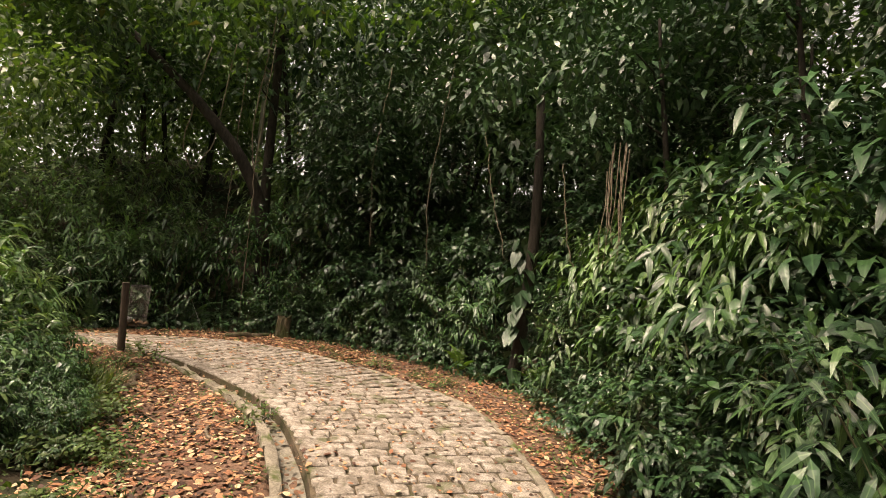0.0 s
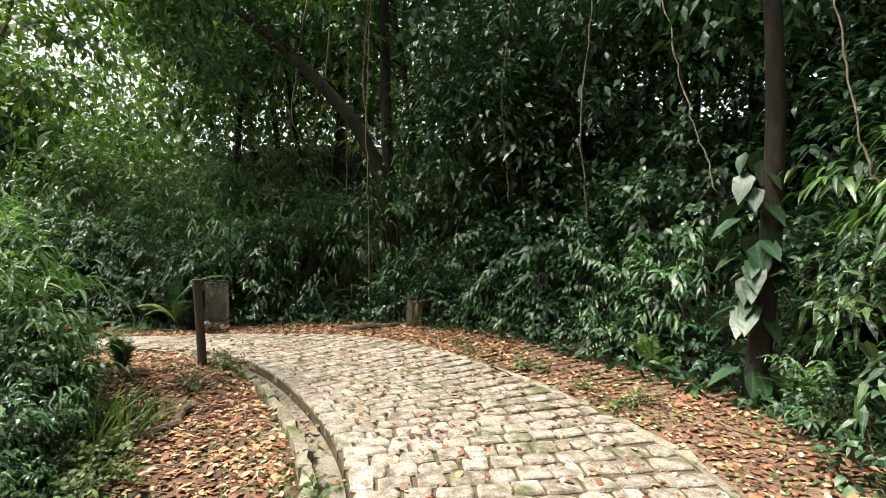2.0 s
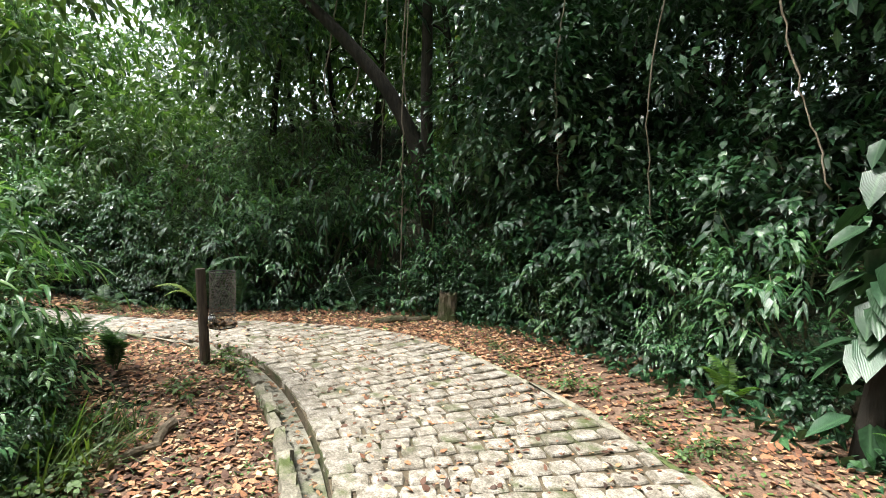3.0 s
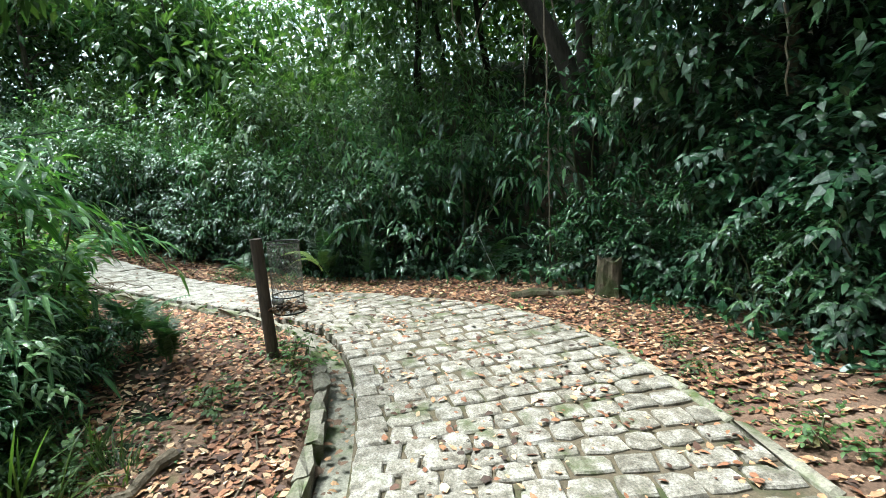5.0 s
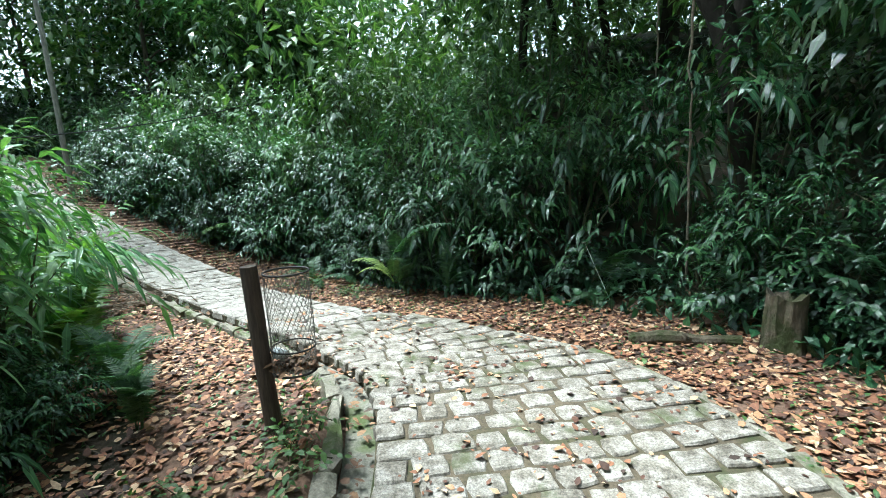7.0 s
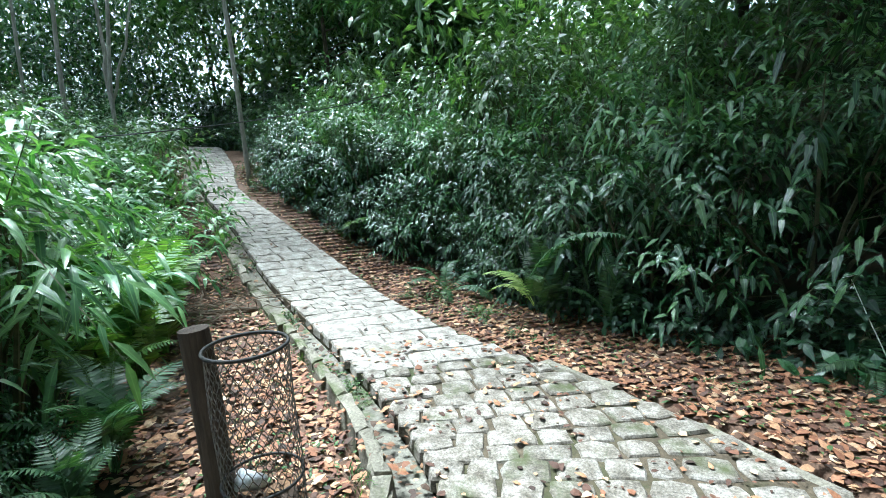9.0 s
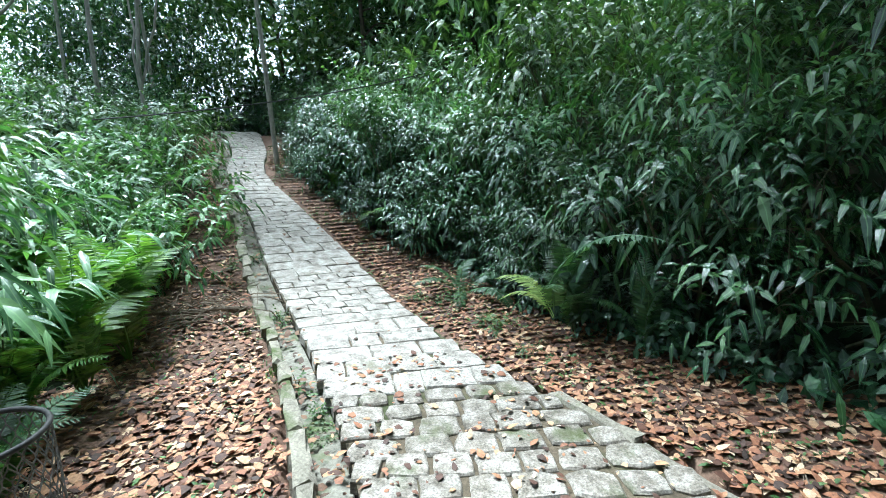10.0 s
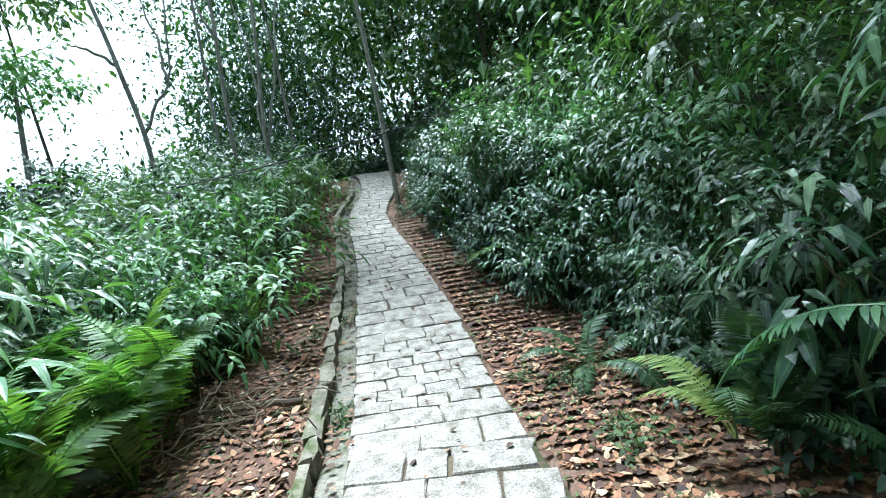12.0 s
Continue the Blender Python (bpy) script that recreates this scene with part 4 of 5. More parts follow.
def litter_basket(x, y, z, radius, height):
    root = tagged(new("litter_basket"), "rusty wire-mesh litter basket hung on a wooden post", "litter basket")
    root.matrix_basis = pose(x, y, z, 0, 0, 20)
    wire = Build()
    n, rows = 28, 20
    step = height / rows

    def at(i, k):
        a = 2 * math.pi * (i + 0.5 * (k % 2)) / n
        squash = 1 + 0.02 * math.sin(3 * a + k * 0.4)
        return np.array((radius * squash * math.cos(a), radius * squash * math.sin(a), k * step))

    for k in range(rows):
        for i in range(n):
            low = at(i, k) + (0, 0, step * 0.32)
            wire.tube(np.array([at(i, k) - (0, 0, 0.0), low]), 0.0016, 3, False)
            for j in ((i, i + 1) if k % 2 else (i - 1, i)):
                wire.tube(np.array([low, at(j, k + 1)]), 0.0016, 3, False)
    child("wire_mesh", wire.mesh("wire_mesh", WIRE), root)
    ring = np.linspace(0, 2 * math.pi, 33)
    for zz, r, name in ((height, 0.006, "top_rim"), (0.0, 0.007, "bottom_rim"), (height * 0.24, 0.005, "middle_hoop")):
        hoop = Build()
        hoop.tube(np.stack([radius * 1.01 * np.cos(ring), radius * 1.01 * np.sin(ring), np.full(33, zz)], 1), r, 6, False)
        child(name, hoop.mesh(name, RIM, True), root)
    floor_wire = Build()
    for i in range(-5, 6):
        c = i / 5.5 * radius
        h = math.sqrt(max(radius ** 2 - c * c, 0))
        floor_wire.tube(np.array([(c, -h, 0.0), (c, h, 0.0)]), 0.0016, 3, False)
        floor_wire.tube(np.array([(-h, c, 0.0), (h, c, 0.0)]), 0.0016, 3, False)
    child("bottom_mesh", floor_wire.mesh("bottom_mesh", WIRE), root)
    return root


BASKET = (-6.27, 4.40, pz + 0.38)
litter_basket(*BASKET, 0.125, 0.58)
br = np.random.default_rng(12)
waste = Build()
n = 90
a, rad = br.uniform(0, 2 * math.pi, n), 0.115 * np.sqrt(br.uniform(0, 1, n))
waste.leaves(np.stack([rad * np.cos(a) - 0.02, rad * np.sin(a), br.uniform(0.01, 0.06, n)], 1), br.normal(0, 1, (n, 3)) * (1, 1, 0.3), br.normal(0, 0.5, (n, 3)) + (0, 0, 1), br.uniform(0.05, 0.1, n), br.uniform(0.03, 0.05, n), 0.1, 0.2)
dry = tagged(new("dry_leaves", waste.mesh("dry_leaves", DARKLITTER)), "dry brown leaves lying in the litter basket", "leaves", kind="stuff")
dry.matrix_basis = pose(*BASKET)
cup = Build()
cup.tube(np.array([(0, 0, 0), (0, 0, 0.045), (0, 0, 0.09), (0, 0, 0.092), (0, 0, 0.02)]), np.array([0.025, 0.031, 0.037, 0.034, 0.024]), 14)
thrown = tagged(new("plastic_cup", cup.mesh("plastic_cup", PLASTIC, True)), "crumpled white plastic cup lying in the basket", "cup")
thrown.matrix_basis = pose(BASKET[0] - 0.07, BASKET[1] - 0.06, BASKET[2] + 0.06, 60, 20, 40)


# ---- stump, log and sticks ----
def stump(x, y):
    r = np.random.default_rng(44)
    b = Build()
    rows, sides = 9, 16
    v = []
    for k in range(rows):
        t = k / (rows - 1)
        for j in range(sides):
            a = 2 * math.pi * j / sides
            rad = (0.14 + 0.07 * math.exp(-t * 5)) * (1 + 0.12 * math.sin(3 * a + 1) + 0.07 * math.sin(7 * a + 5 * t))
            v.append((rad * math.cos(a), rad * math.sin(a), -0.08 + 0.53 * t + (0.025 * math.sin(2 * a) + 0.025 * math.sin(5 * a) + r.normal(0, 0.016)) * (t > 0.8)))
    f = [(k * sides + j, k * sides + (j + 1) % sides, (k + 1) * sides + (j + 1) % sides, (k + 1) * sides + j) for k in range(rows - 1) for j in range(sides)]
    v.append((0, 0, 0.36))
    f += [((rows - 1) * sides + j, (rows - 1) * sides + (j + 1) % sides, len(v) - 1) for j in range(sides)]
    b.add(v, f)
    root = tagged(new("tree_stump", b.mesh("tree_stump", STUMPWOOD)), "jagged mossy tree stump rotting beside the path", "tree stump")
    root.matrix_basis = pose(x, y, on_ground(x, y))


stump(-7.24, 8.14)


def stick(points, radius, mat, label, seed, name="stick", category="stick"):
    r = np.random.default_rng(seed)
    pts = np.array([(x, y, on_ground(x, y) + z) for x, y, z in points])
    base = pts[0].copy()
    t = np.linspace(0, 1, len(pts))
    tt = np.linspace(0, 1, 9)
    line = np.stack([np.interp(tt, t, pts[:, j]) for j in range(3)], 1) - base
    line[1:-1] += r.normal(0, min(radius * 0.35, 0.014), (7, 3))
    b = Build()
    b.tube(line, radius * np.linspace(1.0, 0.75, 9) * r.uniform(0.82, 1.15, 9), 9)
    ob = tagged(new(name, b.mesh(name, mat)), label, category)
    ob.matrix_basis = pose(*base)
    return ob


stick([(-7.65, 7.0, 0.02), (-7.5, 7.3, 0.045), (-7.48, 7.5, 0.03), (-7.35, 7.85, 0.04)], 0.065, STUMPWOOD, "mossy fallen log lying beside the path", 1, "fallen_log", "log")
stick([(-9.28, 2.0, 0.06), (-8.9, 1.75, 0.09), (-8.6, 1.5, 0.12)], 0.028, DEADWOOD, "broken grey branch lying on the leaf litter", 2)
stick([(-5.0, 3.75, 0.03), (-4.75, 3.6, 0.03), (-4.55, 3.3, 0.04)], 0.04, DEADWOOD, "short weathered branch lying on the earth", 3)
stick([(-1.9, 7.2, 0.015), (-1.5, 7.0, 0.02), (-1.2, 7.05, 0.015)], 0.016, DEADWOOD, "thin pale stick lying on the verge", 4)
stick([(-3.1, 3.45, 0.015), (-2.95, 3.3, 0.03), (-2.8, 3.25, 0.015)], 0.014, DEADWOOD, "thin pale stick lying on the verge", 5)
stick([(-5.3, 4.15, 0.012), (-4.9, 4.2, 0.012), (-4.55, 4.1, 0.012)], 0.008, DEADWOOD, "thin dry twig lying on the earth", 6)
stick([(-8.0, 3.0, 0.012), (-8.2, 2.75, 0.02), (-8.5, 2.6, 0.012)], 0.01, DEADWOOD, "thin dry twig lying on the leaf litter", 7)

# ---- ferns ----
FAN = "green fern with arching feathery fronds"
for i, (x, y, size, count, mat) in enumerate(((-10.2, 4.95, 1.1, 9, LEAF_FERN_DARK), (-10.0, 5.55, 0.95, 8, LEAF_FERN_DARK), (-9.6, 7.5, 1.15, 10, LEAF_FERN_DARK), (-9.0, 7.3, 0.7, 7, LEAF_FERN_DARK), (-10.9, 3.6, 0.9, 7, LEAF_FERN_DARK), (-13.0, 1.6, 1.1, 8, LEAF_FERN), (-9.1, 8.5, 0.9, 8, LEAF_FERN_DARK),
                                              (-8.1, 2.0, 1.3, 14, LEAF_FERN), (-8.5, 1.45, 1.4, 13, LEAF_FERN), (-7.6, 2.3, 1.3, 13, LEAF_FERN), (-7.85, 1.15, 1.45, 12, LEAF_FERN), (-7.15, 2.45, 0.9, 10, LEAF_FERN), (-6.3, 3.45, 0.7, 9, LEAF_FERN_DARK), (-6.75, 3.1, 0.8, 9, LEAF_FERN_DARK), (-9.7, 0.3, 1.0, 8, LEAF_FERN),
                                              (-2.9, 8.3, 0.7, 8, LEAF_FERN), (-1.4, 8.0, 0.8, 9, LEAF_FERN), (-14.2, -0.2, 1.0, 8, LEAF_FERN), (-12.9, -2.6, 0.9, 8, LEAF_FERN))):
    fern(x, y, size, count, mat, 600 + i, FAN, (0, 360), None, 0, (-38, 5) if 1 < i < 7 else (-82, -40))
low = tagged(new("fern"), "fern with one yellowing and one dark arching frond", "fern", "ferns along the path")
low.matrix_basis = pose(-9.92, 4.8, on_ground(-9.92, 4.8) + 0.12)
child("frond", FRONDS["pale_fern_leaf"][0], low, "yellowing pale frond", pose(0, 0, 0.1, 0, -25, -118) @ Matrix.Scale(0.95, 4))
child("frond", FRONDS["pale_fern_leaf"][1], low, "yellowing pale frond", pose(0, 0, 0.1, 10, -20, -95) @ Matrix.Scale(0.8, 4))
child("frond", FRONDS["dark_fern_leaf"][2], low, "", pose(0, -0.05, 0.34, 0, -30, 66) @ Matrix.Scale(1.4, 4))
child("frond", FRONDS["dark_fern_leaf"][1], low, "", pose(0, 0, 0.1, 0, -45, 20) @ Matrix.Scale(0.9, 4))

# ---- vines ----
def vine(points, radius, label, seed, mat=VINE, name="hanging_vine"):
    r = np.random.default_rng(seed)
    pts = np.array(points, float)
    t, tt = np.linspace(0, 1, len(pts)), np.linspace(0, 1, 24)
    line = np.stack([np.interp(tt, t, pts[:, j]) for j in range(3)], 1)
    line[1:-1] = (line[:-2] + line[1:-1] + line[2:]) / 3 + r.normal(0, 0.012, (22, 3))
    b = Build()
    b.tube(line, radius * r.uniform(0.8, 1.2, 24), 5)
    return tagged(new(name, b.mesh(name, mat, True)), label, "vine", "vines under the trees")


DRY = "thin dry vine hanging from the trees"
vine([(-8.7, 8.1, 0.2), (-8.7, 8.1, 2.2), (-8.74, 8.07, 4.0), (-8.64, 8.17, 7.0)], 0.013, DRY, 1)
vine([(-9.9, 8.3, 2.6), (-9.85, 8.3, 4.0), (-9.9, 8.4, 7.5)], 0.011, DRY, 2)
vine([(-10.3, 7.6, 6.8), (-10.4, 7.2, 4.2), (-10.3, 7.5, 3.6), (-10.0, 7.8, 4.4), (-9.9, 8.0, 7.0)], 0.014, "dry vine hanging in a loose loop", 3)
vine([(-9.5, 8.8, 3.0), (-9.7, 8.6, 5.0), (-9.4, 8.7, 8.0)], 0.02, DRY, 4)
vine([(-6.0, 9.3, 2.2), (-6.1, 9.2, 4.0), (-6.0, 9.4, 6.5)], 0.012, DRY, 5)
vine([(-4.6, 9.6, 1.6), (-4.7, 9.5, 3.5), (-4.4, 9.6, 6.5)], 0.011, DRY, 6)
vine([(-0.7, 7.6, 1.7), (-0.9, 7.5, 2.4), (-1.1, 7.6, 3.6)], 0.009, DRY, 7)
vine([(-2.2, 8.3, 2.1), (-2.5, 8.3, 3.0), (-2.9, 8.4, 4.5)], 0.009, DRY, 8)


def root_bundle(x, y, z, seed):
    r = np.random.default_rng(seed)
    root = tagged(new("aerial_root_bundle"), "bundle of dry brown aerial roots hanging over the verge", "roots")
    root.matrix_basis = pose(x, y, z)
    for i in range(9):
        b = Build()
        ox, oy, fall = r.normal(0, 0.07), r.normal(0, 0.07), r.uniform(0.3, 0.95)
        b.tube(np.array([(ox * 1.3 + r.normal(0, 0.03), oy * 1.3, 0.4 + r.uniform(0, 0.5)), (ox + r.normal(0, 0.03), oy, 0), (ox * 1.4 + r.normal(0, 0.04), oy * 1.4, -fall * 0.6), (ox * 0.8 + r.normal(0, 0.05), oy, -fall)]), np.array((0.006, 0.006, 0.004, 0.002)), 4)
        child("root", b.mesh("root", VINE), root)


root_bundle(-0.1, 6.5, 2.75, 5)


# ---- trunk wrapped in a large-leaved climber ----
def climber_tree(x, y, height, seed):
    r = np.random.default_rng(seed)
    root = tagged(new("climber_covered_tree"), "tree trunk wrapped in a large-leaved climbing plant", "tree")
    root.matrix_basis = pose(x, y, on_ground(x, y) - 0.1)
    w = Build()
    t = np.linspace(0, 1, 12)
    w.tube(np.stack([0.15 * np.sin(3 * t), 0.1 * t, height * t], 1), 0.11 * (1 - 0.4 * t), 10)
    child("trunk", w.mesh("trunk", BARK_DARK, True), root)
    n = 64
    a, z = r.uniform(0, 2 * math.pi, n), r.uniform(0.15, 2.6, n)
    shapes = []
    for i in range(4):
        b = Build()
        b.leaves(np.zeros((1, 3)), np.array([(0.75, r.normal(0, 0.2), -0.7)]), np.array([(0.9, r.normal(0, 0.2), 0.6)]), [0.28], [0.19], 0.3, 0.25, True, (0.28, 1.0, 0.64, 0.82))
        shapes.append(b.mesh("leaf", LEAF_HEART, True))
    for i in range(n):
        child("leaf", shapes[i % 4], root, "", pose(0.11 * math.cos(a[i]), 0.11 * math.sin(a[i]), z[i], 0, r.uniform(-25, 20), math.degrees(a[i])) @ Matrix.Scale(r.uniform(0.7, 1.2), 4))
    child("crown", CROWNS_DARK[1], root, "", pose(0.1, 0.1, height) @ Matrix.Scale(0.9, 4))


climber_tree(-1.75, 7.95, 5.0, 9)

# ---- wire across the path ----
span = Build()
span.tube(bent((-9.7, -0.4, on_ground(-9.7, -0.4) + 1.7), (-15.4, 1.6, on_ground(-15.4, 1.6) + 2.0), 0.12, rng, 16), 0.009, 5)
tagged(new("cable", span.mesh("cable", CABLE)), "thin black cable strung across the path", "cable")

# ---- flower ----
fl = Build()
fa = np.linspace(0, 2 * math.pi, 11)[:-1]
fl.leaves(np.zeros((10, 3)), np.stack([np.cos(fa), np.sin(fa), 0.5 * np.ones(10)], 1), np.tile((0, 0, 1.0), (10, 1)), np.full(10, 0.06), np.full(10, 0.035), 0.3, 0.1, True)
fl.tube(np.array([(0, 0, 0), (-0.03, 0.02, -0.3), (-0.05, 0.05, -0.75)]), np.array((0.003, 0.004, 0.005)), 4)
flower = tagged(new("white_flower", fl.mesh("white_flower", PETAL)), "white flower on a stalk among dark leaves", "flower")
flower.matrix_basis = pose(-9.1, 7.1, on_ground(-9.1, 7.1) + 0.72, 15, -20, 0)

# ---- dead brushwood under the ferns ----
brush = tagged(new("brushwood_heap"), "heap of thin dead brown twigs under the ferns", "brushwood")
brush.matrix_basis = pose(-8.75, 1.75, on_ground(-8.75, 1.75))
bw = np.random.default_rng(77)
for i in range(60):
    b = Build()
    a, o = bw.uniform(0, 2 * math.pi), bw.normal(0, 0.28, 2)
    half_run = bw.uniform(0.12, 0.35)
    p = np.array((o[0] - half_run * math.cos(a), o[1] - half_run * math.sin(a), bw.uniform(0.02, 0.2)))
    q = np.array((o[0] + half_run * math.cos(a), o[1] + half_run * math.sin(a), bw.uniform(0.02, 0.28)))
    b.tube(bent(p, q, -bw.uniform(0, 0.12), bw, 6, 0.015), np.linspace(0.006, 0.003, 6), 4)
    child("twig", b.mesh("twig", DEADWOOD), brush)

# ---- grass and weeds ----
TALL, SHORT = "clump of tall green grass beside the path", "short tuft of grass in the leaf litter"
for x, y, size in ((-4.65, 3.2, 1.0), (-4.85, 2.95, 1.2), (-4.4, 2.9, 1.1), (-5.1, 3.3, 0.8), (-4.2, 2.5, 1.0), (-4.9, 3.5, 0.7), (-3.9, 2.6, 0.9)):
    tuft(x, y, 0, size, rng.uniform(0, 360), TALL)
for i in range(150):
    left = i % 2 == 0
    s = rng.uniform(2.5, S_END)
    off = rng.uniform(0.22, 0.95) if not left else rng.choice((rng.uniform(0.32, 0.5), rng.uniform(0.9, 1.9)))
    x, y = spot(s, off, not left)
    if i % 3:
        tuft(x, y, 1 + i % 2, rng.uniform(0.7, 1.3), rng.uniform(0, 360), SHORT)
    else:
        WEED.put(x, y, rng.uniform(0.7, 1.5), rng.uniform(0, 360), 0.01)
for i in range(26):
    x, y = spot(rng.uniform(S_STRAIGHT - 2, S_END), rng.uniform(0.05, 0.18), False)
    WEED.put(x, y, rng.uniform(0.5, 1.0), rng.uniform(0, 360), 0.0, on_ground(x, y) + 0.04)
for i in range(40):
    x, y = spot(rng.uniform(arc_at(0.5, 2.0), arc_at(-5.0, 5.8)), rng.uniform(1.45, 2.0), False)
    WEED.put(x, y, rng.uniform(0.8, 1.6), rng.uniform(0, 360), 0.01)


# ---- pavement: rows of stones across the path ----
def at_path(arc, across):
    """The place across metres to the right of the path's middle line."""
    mid = [float(np.interp(arc, ARC, MID[:, j])) for j in (0, 1)]
    k = int(np.clip(np.searchsorted(ARC, arc), 0, len(ARC) - 1))
    x, y = mid[0] + ACROSS[k, 0] * across, mid[1] + ACROSS[k, 1] * across
    return x, y


def tilt_at(x, y, yaw):
    """A turn that lays a flat piece on the grade, its own x along yaw."""
    e = 0.05
    gx_, gy_ = float(grade(x + e, y) - grade(x - e, y)) / (2 * e), float(grade(x, y + e) - grade(x, y - e)) / (2 * e)
    up_ = Vector((-gx_, -gy_, 1)).normalized()
    ax = Vector((math.cos(radians(yaw)), math.sin(radians(yaw)), 0))
    ax = (ax - up_ * ax.dot(up_)).normalized()
    ay = up_.cross(ax)
    return Matrix((ax, ay, up_)).transposed().to_4x4()


def laid(x, y, lift, yaw, rx=0.0, ry=0.0):
    return Matrix.Translation((x, y, float(grade(x, y)) + lift)) @ tilt_at(x, y, yaw) @ pose(0, 0, 0, rx, ry, 0)


def half_at(arc):
    return float(np.interp(arc, ARC, HALF))


def angle_at(arc):
    k = int(np.clip(np.searchsorted(ARC, arc), 0, len(ARC) - 1))
    return math.degrees(math.atan2(ACROSS[k, 1], ACROSS[k, 0]))


def strip(name, edge_a, edge_b, lift_a, lift_b, mat, label, category, thick=0.12):
    """A band between two lines along the path, with thickness."""
    n = len(edge_a)
    za, zb = grade(edge_a[:, 0], edge_a[:, 1]) + lift_a, grade(edge_b[:, 0], edge_b[:, 1]) + lift_b
    v = np.concatenate([np.column_stack([edge_a, za]), np.column_stack([edge_b, zb]), np.column_stack([edge_a, za - thick]), np.column_stack([edge_b, zb - thick])])
    f = []
    for i in range(n - 1):
        f += [(i, i + 1, n + i + 1, n + i), (2 * n + i, i, i + 1, 2 * n + i + 1)[::-1], (n + i, n + i + 1, 3 * n + i + 1, 3 * n + i)[::-1]]
    return tagged(new(name, raw_mesh(name, v, f, mat)), label, category, kind="structure")


bed = strip("pavement", EL, ER, 0.012, 0.012, BED, "stone-paved footpath with mossy earth joints", "path", 0.2)


def stone_mesh(seed, a, b, h=0.05, corner=0.92, w=0.012):
    """A rough hewn block with worn, uneven edges: a top of nine points over a wider skirt."""
    r = np.random.default_rng(seed)
    v = []
    for j in (-1, 0, 1):
        for i in (-1, 0, 1):
            edge, round_off = (abs(i) + abs(j)) * 0.0025, corner if i and j else 1.0
            v.append((i * (a / 2 - w) * round_off + r.normal(0, 0.008), j * (b / 2 - w) * round_off + r.normal(0, 0.008), h - edge + r.normal(0, 0.002)))
    ring = [0, 1, 2, 5, 8, 7, 6, 3]
    for k in ring:
        x, y, z = v[k]
        v.append((x * (1 + 2.0 * w / a), y * (1 + 2.0 * w / b), h - 0.016 + r.normal(0, 0.002)))
    for k in range(8):
        x, y, z = v[9 + k]
        v.append((x * 1.02, y * 1.02, -0.03))
    f = [(0, 1, 4, 3), (1, 2, 5, 4), (3, 4, 7, 6), (4, 5, 8, 7)]
    for k in range(8):
        n = (k + 1) % 8
        f += [(ring[k], 9 + k, 9 + n, ring[n]), (9 + k, 17 + k, 17 + n, 9 + n)]
    return v, f


VARIANTS = [stone_mesh(300 + i, 0.235, 0.19) for i in range(14)]
FLAT = [stone_mesh(320 + i, 0.3, 0.25, 0.045, 0.985, 0.007) for i in range(14)]
STONES = [raw_mesh("stone", v, f, STONE, None, False) for v, f in VARIANTS]
SLABS = [raw_mesh("stone", v, f, STONE_PALE, None, False) for v, f in FLAT]
joined, joined_pale = Build(), Build()
count, arc = 0, 0.4
prng = np.random.default_rng(5)
S_NEAR = (arc_at(-3.2, 5.6), arc_at(-10.8, 1.8))
while arc < LENGTH - 1:
    pale = arc > S_STRAIGHT - 0.6
    wide_row = pale and math.sin(1.9 * arc + 1.0) > -0.15
    depth = prng.uniform(0.25, 0.36) if wide_row else prng.uniform(0.17, 0.215)
    usual = 0.34 if wide_row else 0.235
    half = half_at(arc)
    n = max(3, int(round(2 * half / usual)))
    gap = 0.995 if wide_row else (0.985 if pale else 0.93)
    cuts = np.linspace(-half, half, n + 1)
    cuts[1:-1] += prng.normal(0, 0.1 * usual, n - 1) + (0.25 if count % 2 else -0.25) * usual
    calm = 0.25 if pale else 0.4
    shapes, meshes, a0, b0 = (FLAT, SLABS, 0.3, 0.25) if pale else (VARIANTS, STONES, 0.235, 0.19)
    for i in range(n):
        c, wide = (cuts[i] + cuts[i + 1]) / 2, cuts[i + 1] - cuts[i]
        x, y = at_path(arc + depth / 2 + prng.normal(0, 0.008), c)
        m = laid(x, y, prng.normal(0.0, 0.004) * calm - 0.012, angle_at(arc) + prng.normal(0, 2.2) * calm, prng.normal(0, 1.3) * calm, prng.normal(0, 1.3) * calm) @ Matrix.Diagonal((wide / a0 * gap, depth / b0 * gap, 1, 1))
        j = int(prng.integers(14))
        if S_NEAR[0] < arc < S_NEAR[1] and len(bed.children) < 300:
            child("stone", meshes[j], bed, "", m)
        else:
            (joined_pale if pale else joined).add([m @ Vector(p) for p in shapes[j][0]], shapes[j][1])
    count += 1
    arc += depth
tagged(child("stones", joined.mesh("stones", STONE), bed, "further paving stones of the path"), kind="stuff")
tagged(child("stones", joined_pale.mesh("stones", STONE_PALE), bed, "pale flat paving stones of the path"), kind="stuff")

# ---- gutter and kerbs ----
strip("gutter", EL - ACROSS * 0.01, EL - ACROSS * 0.2, -0.075, -0.085, GUTTER, "shallow mossy concrete gutter beside the path", "gutter", 0.15)


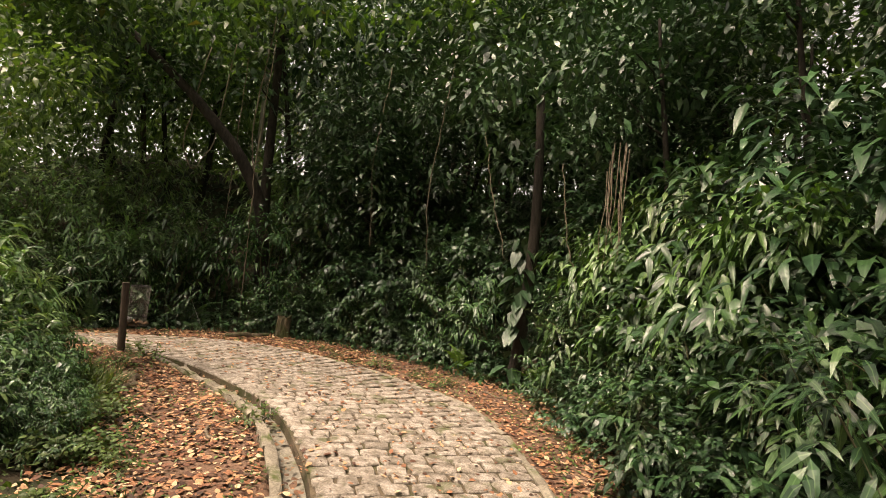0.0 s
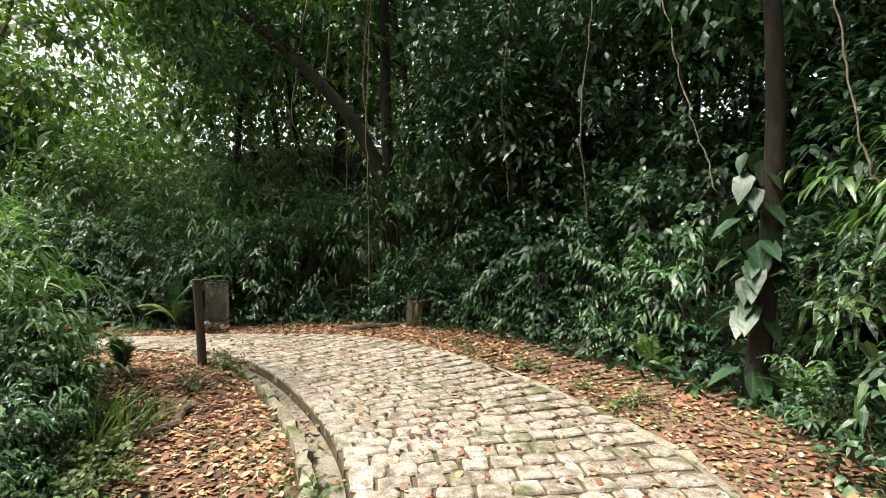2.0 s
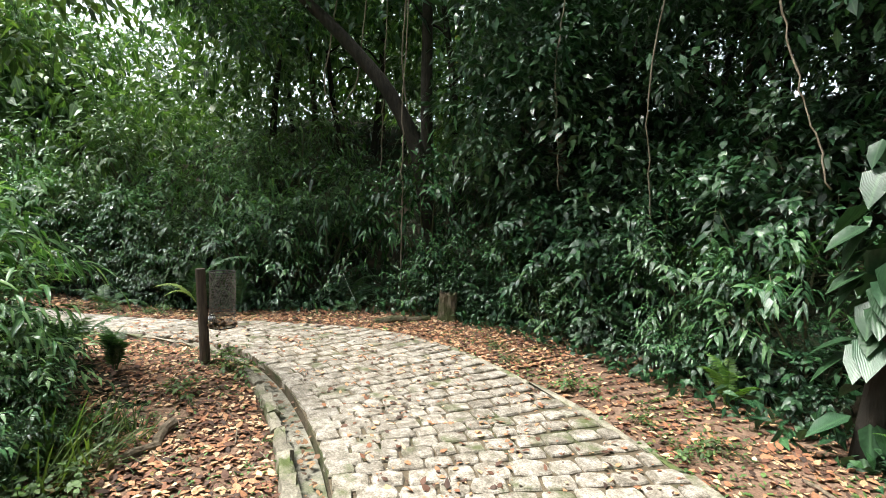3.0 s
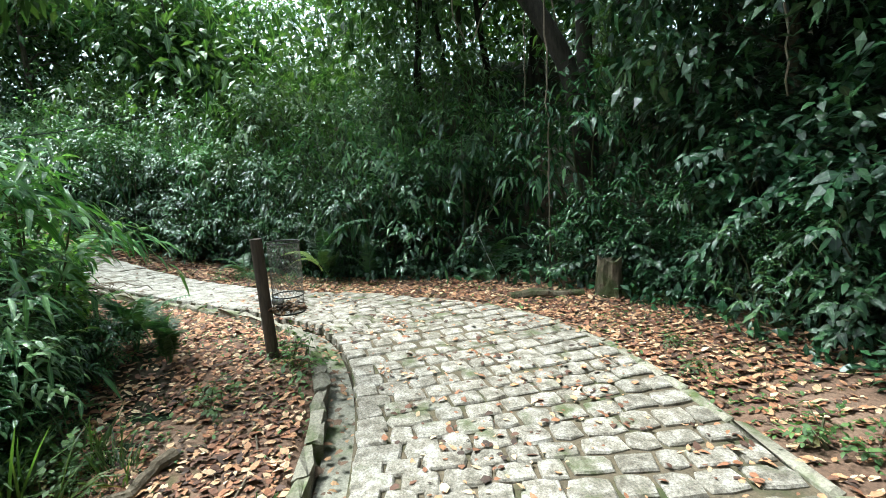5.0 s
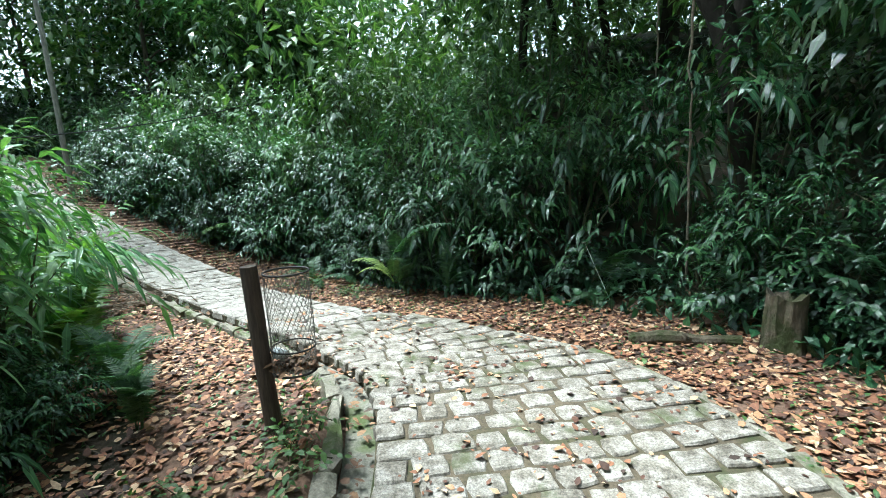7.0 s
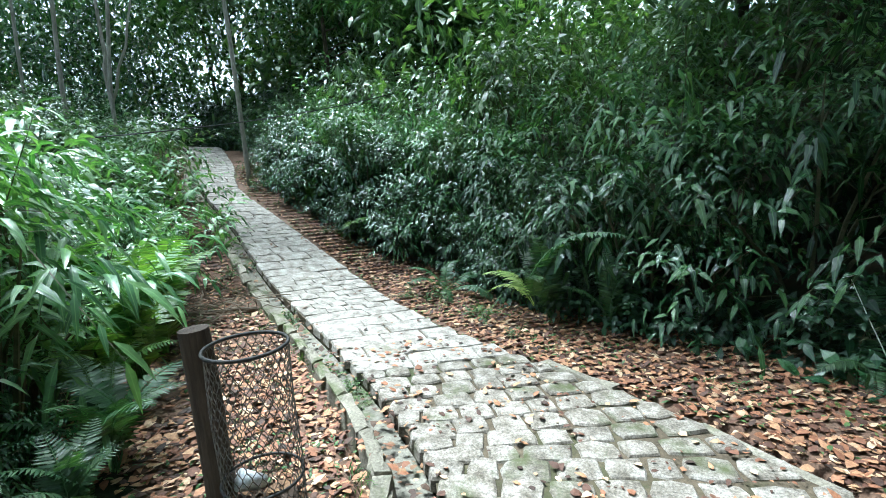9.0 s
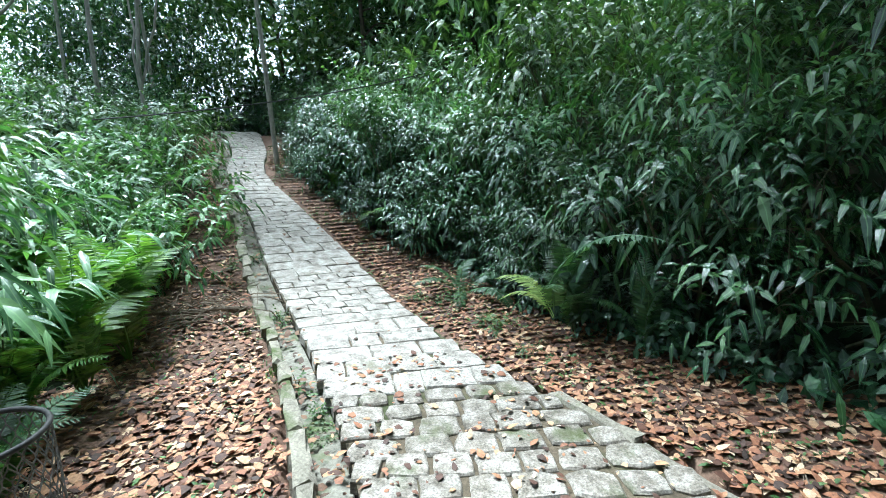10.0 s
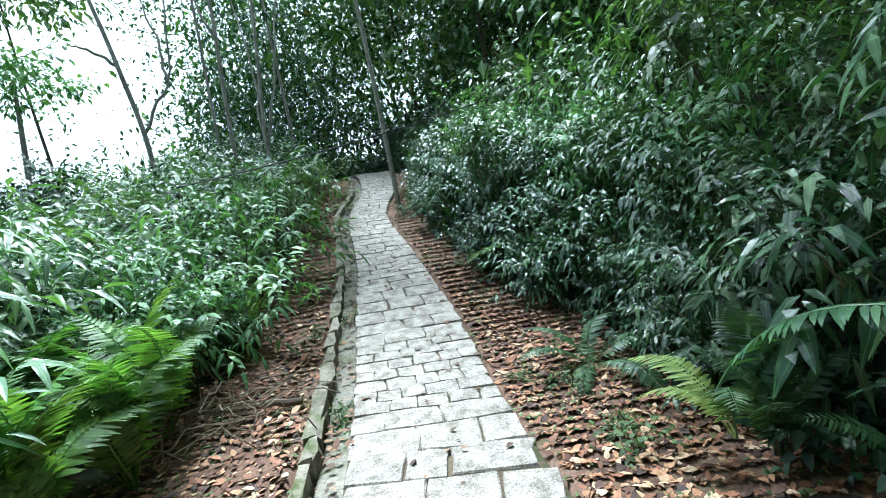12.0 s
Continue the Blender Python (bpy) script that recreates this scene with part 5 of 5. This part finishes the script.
def kerb_mesh(seed, a, b, h):
    r = np.random.default_rng(seed)
    v = []
    for z, grow in ((h, -0.012), (h - 0.018, 0.0), (-0.15, 0.004)):
        for sx, sy in ((-1, -1), (0, -1), (1, -1), (1, 1), (0, 1), (-1, 1)):
            v.append((sx * (a / 2 + grow) + r.normal(0, 0.012), sy * (b / 2 + grow) + r.normal(0, 0.014), z + r.normal(0, 0.011)))
    f = [(0, 1, 4, 5), (1, 2, 3, 4)]
    for k in (0, 6):
        f += [(k + i, k + 6 + i, k + 6 + (i + 1) % 6, k + (i + 1) % 6) for i in range(6)]
    return raw_mesh("kerb_stone", v, f, KERB)


KERBS = [kerb_mesh(330 + i, 0.5, 0.085, 0.055) for i in range(6)]
for name, sign, off, low, last, label in (("kerb_left", -1, 0.25, 0.0, S_END + 2, "row of worn mossy kerb stones along the gutter"), ("kerb_right", 1, 0.05, 0.03, S_STRAIGHT - 1.0, "row of worn mossy kerb stones along the leaf-strewn verge")):
    kerb = tagged(new(name), label, "kerb", kind="structure")
    arc = 0.5
    while arc < last:
        size = prng.uniform(0.32, 0.62)
        x0, y0 = at_path(arc, sign * (half_at(arc) + off))
        x1, y1 = at_path(arc + size, sign * (half_at(arc + size) + off))
        real = math.hypot(x1 - x0, y1 - y0)
        x, y = (x0 + x1) / 2 + prng.normal(0, 0.008), (y0 + y1) / 2 + prng.normal(0, 0.008)
        child("kerb_stone", KERBS[int(prng.integers(6))], kerb, "", laid(x, y, prng.normal(-0.005, 0.008) - low, math.degrees(math.atan2(y1 - y0, x1 - x0)) + prng.normal(0, 1.5)) @ Matrix.Diagonal((max(real - 0.015, 0.1) / 0.5, prng.uniform(0.85, 1.15), 1, 1)))
        arc += size


# ---- fallen leaves ----
def litter(name, xs, ys, lift, size, mat, label, seed):
    r = np.random.default_rng(seed)
    n = len(xs)
    b = Build()
    z = ground_z(xs, ys) if lift is None else grade(xs, ys) + lift
    a = r.uniform(0, 2 * math.pi, n)
    along = np.stack([np.cos(a), np.sin(a), r.normal(0.03, 0.14, n)], 1)
    up = np.stack([r.normal(0, 0.2, n), r.normal(0, 0.2, n), np.ones(n)], 1)
    ls = size * (0.35 + 0.9 * r.uniform(0, 1, n) ** 1.5)
    b.leaves(np.stack([xs, ys, z + r.uniform(0.006, 0.02, n)], 1), along, up, ls, ls * r.uniform(0.45, 0.75, n), r.uniform(-0.3, 0.35, n), 0.5, False, (0.3, 1.0, 0.68, 0.7))
    return tagged(new(name, b.mesh(name, mat)), label, "leaves", kind="stuff")


fr = np.random.default_rng(21)


def verge(n, lo, hi, off_lo, off_hi, right, clump=0.15):
    s = fr.uniform(lo, hi, n)
    o = fr.uniform(off_lo, off_hi, n)
    k = np.clip(np.searchsorted(ARC, s), 0, len(ARC) - 1)
    p = (ER[k] + ACROSS[k] * o[:, None]) if right else (EL[k] - ACROSS[k] * o[:, None])
    keep = (lumps(p[:, 0] * 2.3, p[:, 1] * 2.3) + fr.normal(0, 0.7, n)) > -0.75 + clump
    return p[keep, 0], p[keep, 1]


litter("fallen_leaves", *verge(46000, 2.0, S_END, 0.1, 1.9, True, 0.0), None, 0.07, LITTER, "orange and brown dry leaves strewn over the verge", 1)
litter("fallen_leaves", *verge(19000, A_BEND - 2.0, A_TURN + 5.0, 0.06, 1.5, True, -0.4), None, 0.068, LITTER, "pale and orange dry leaves heaped along the foot of the bank", 7)
litter("fallen_leaves", *verge(26000, 2.0, S_STRAIGHT, 0.34, 1.9, False, 0.05), None, 0.068, LITTER, "orange and brown dry leaves strewn over the earth", 2)
litter("fallen_leaves", *verge(15000, S_STRAIGHT - 1.5, S_END, 0.34, 1.6, False, 0.1), None, 0.07, LITTER, "brown dry leaves strewn beside the gutter", 3)
litter("fallen_leaves", *verge(1200, 2.0, S_END, 0.02, 0.2, False, 0.2), -0.045, 0.07, DARKLITTER, "dark dry leaves lying in the gutter", 4)
px, py = verge(9000, 2.0, S_STRAIGHT, -2.1, -0.05, True, 1.0)
litter("fallen_leaves", px, py, 0.026, 0.062, LITTER, "orange dry leaves scattered over the paving", 5)
px, py = verge(420, S_STRAIGHT, S_END, -1.2, -0.02, True, 0.7)
litter("fallen_leaves", px, py, 0.026, 0.07, DARKLITTER, "brown dry leaves scattered over the paving", 6)


# ---- low green growth and twigs on the verges ----
def ground_cover(name, xs, ys, mat, size, label, category, seed):
    r = np.random.default_rng(seed)
    keep = (lumps(xs * 1.9 + 5, ys * 1.9 - 3) + r.normal(0, 0.45, len(xs))) > 0.0
    xs, ys = xs[keep], ys[keep]
    n = len(xs)
    b = Build()
    a = r.uniform(0, 2 * math.pi, n)
    along = np.stack([np.cos(a), np.sin(a), r.uniform(0.2, 1.3, n)], 1)
    ls = size * r.uniform(0.5, 1.3, n)
    b.leaves(np.stack([xs, ys, ground_z(xs, ys) + r.uniform(0.0, 0.02, n)], 1), along, np.stack([-np.cos(a), -np.sin(a), np.ones(n)], 1), ls, ls * r.uniform(0.2, 0.5, n), 0.4, 0.0)
    return tagged(new(name, b.mesh(name, mat)), label, category, kind="stuff")


ground_cover("verge_herbs", *verge(24000, 2.0, S_END, 0.0, 1.8, True, -9), GRASS, 0.06, "low green herbs and grass growing on the verge", "grass", 8)
ground_cover("verge_herbs", *verge(11000, 2.0, S_END, 0.3, 1.7, False, -9), GRASS, 0.05, "low green herbs and grass beside the gutter", "grass", 9)
tx, ty = verge(420, 2.0, S_END, 0.15, 1.7, True, -9)
ux, uy = verge(420, 2.0, S_END, 0.35, 1.8, False, -9)
tw = Build()
for x, y in zip(np.concatenate([tx, ux]), np.concatenate([ty, uy])):
    a, run = fr.uniform(0, 2 * math.pi), fr.uniform(0.04, 0.17)
    dx, dy = run * math.cos(a), run * math.sin(a)
    mid_x, mid_y = x + fr.normal(0, 0.012), y + fr.normal(0, 0.012)
    tw.tube(np.array([(x - dx, y - dy, on_ground(x - dx, y - dy) + 0.012), (mid_x, mid_y, on_ground(x, y) + 0.02), (x + dx, y + dy, on_ground(x + dx, y + dy) + 0.012)]), fr.uniform(0.002, 0.0045), 4)
tagged(new("twigs", tw.mesh("twigs", DEADWOOD)), "thin dry twigs scattered over the verges", "twigs", kind="stuff")
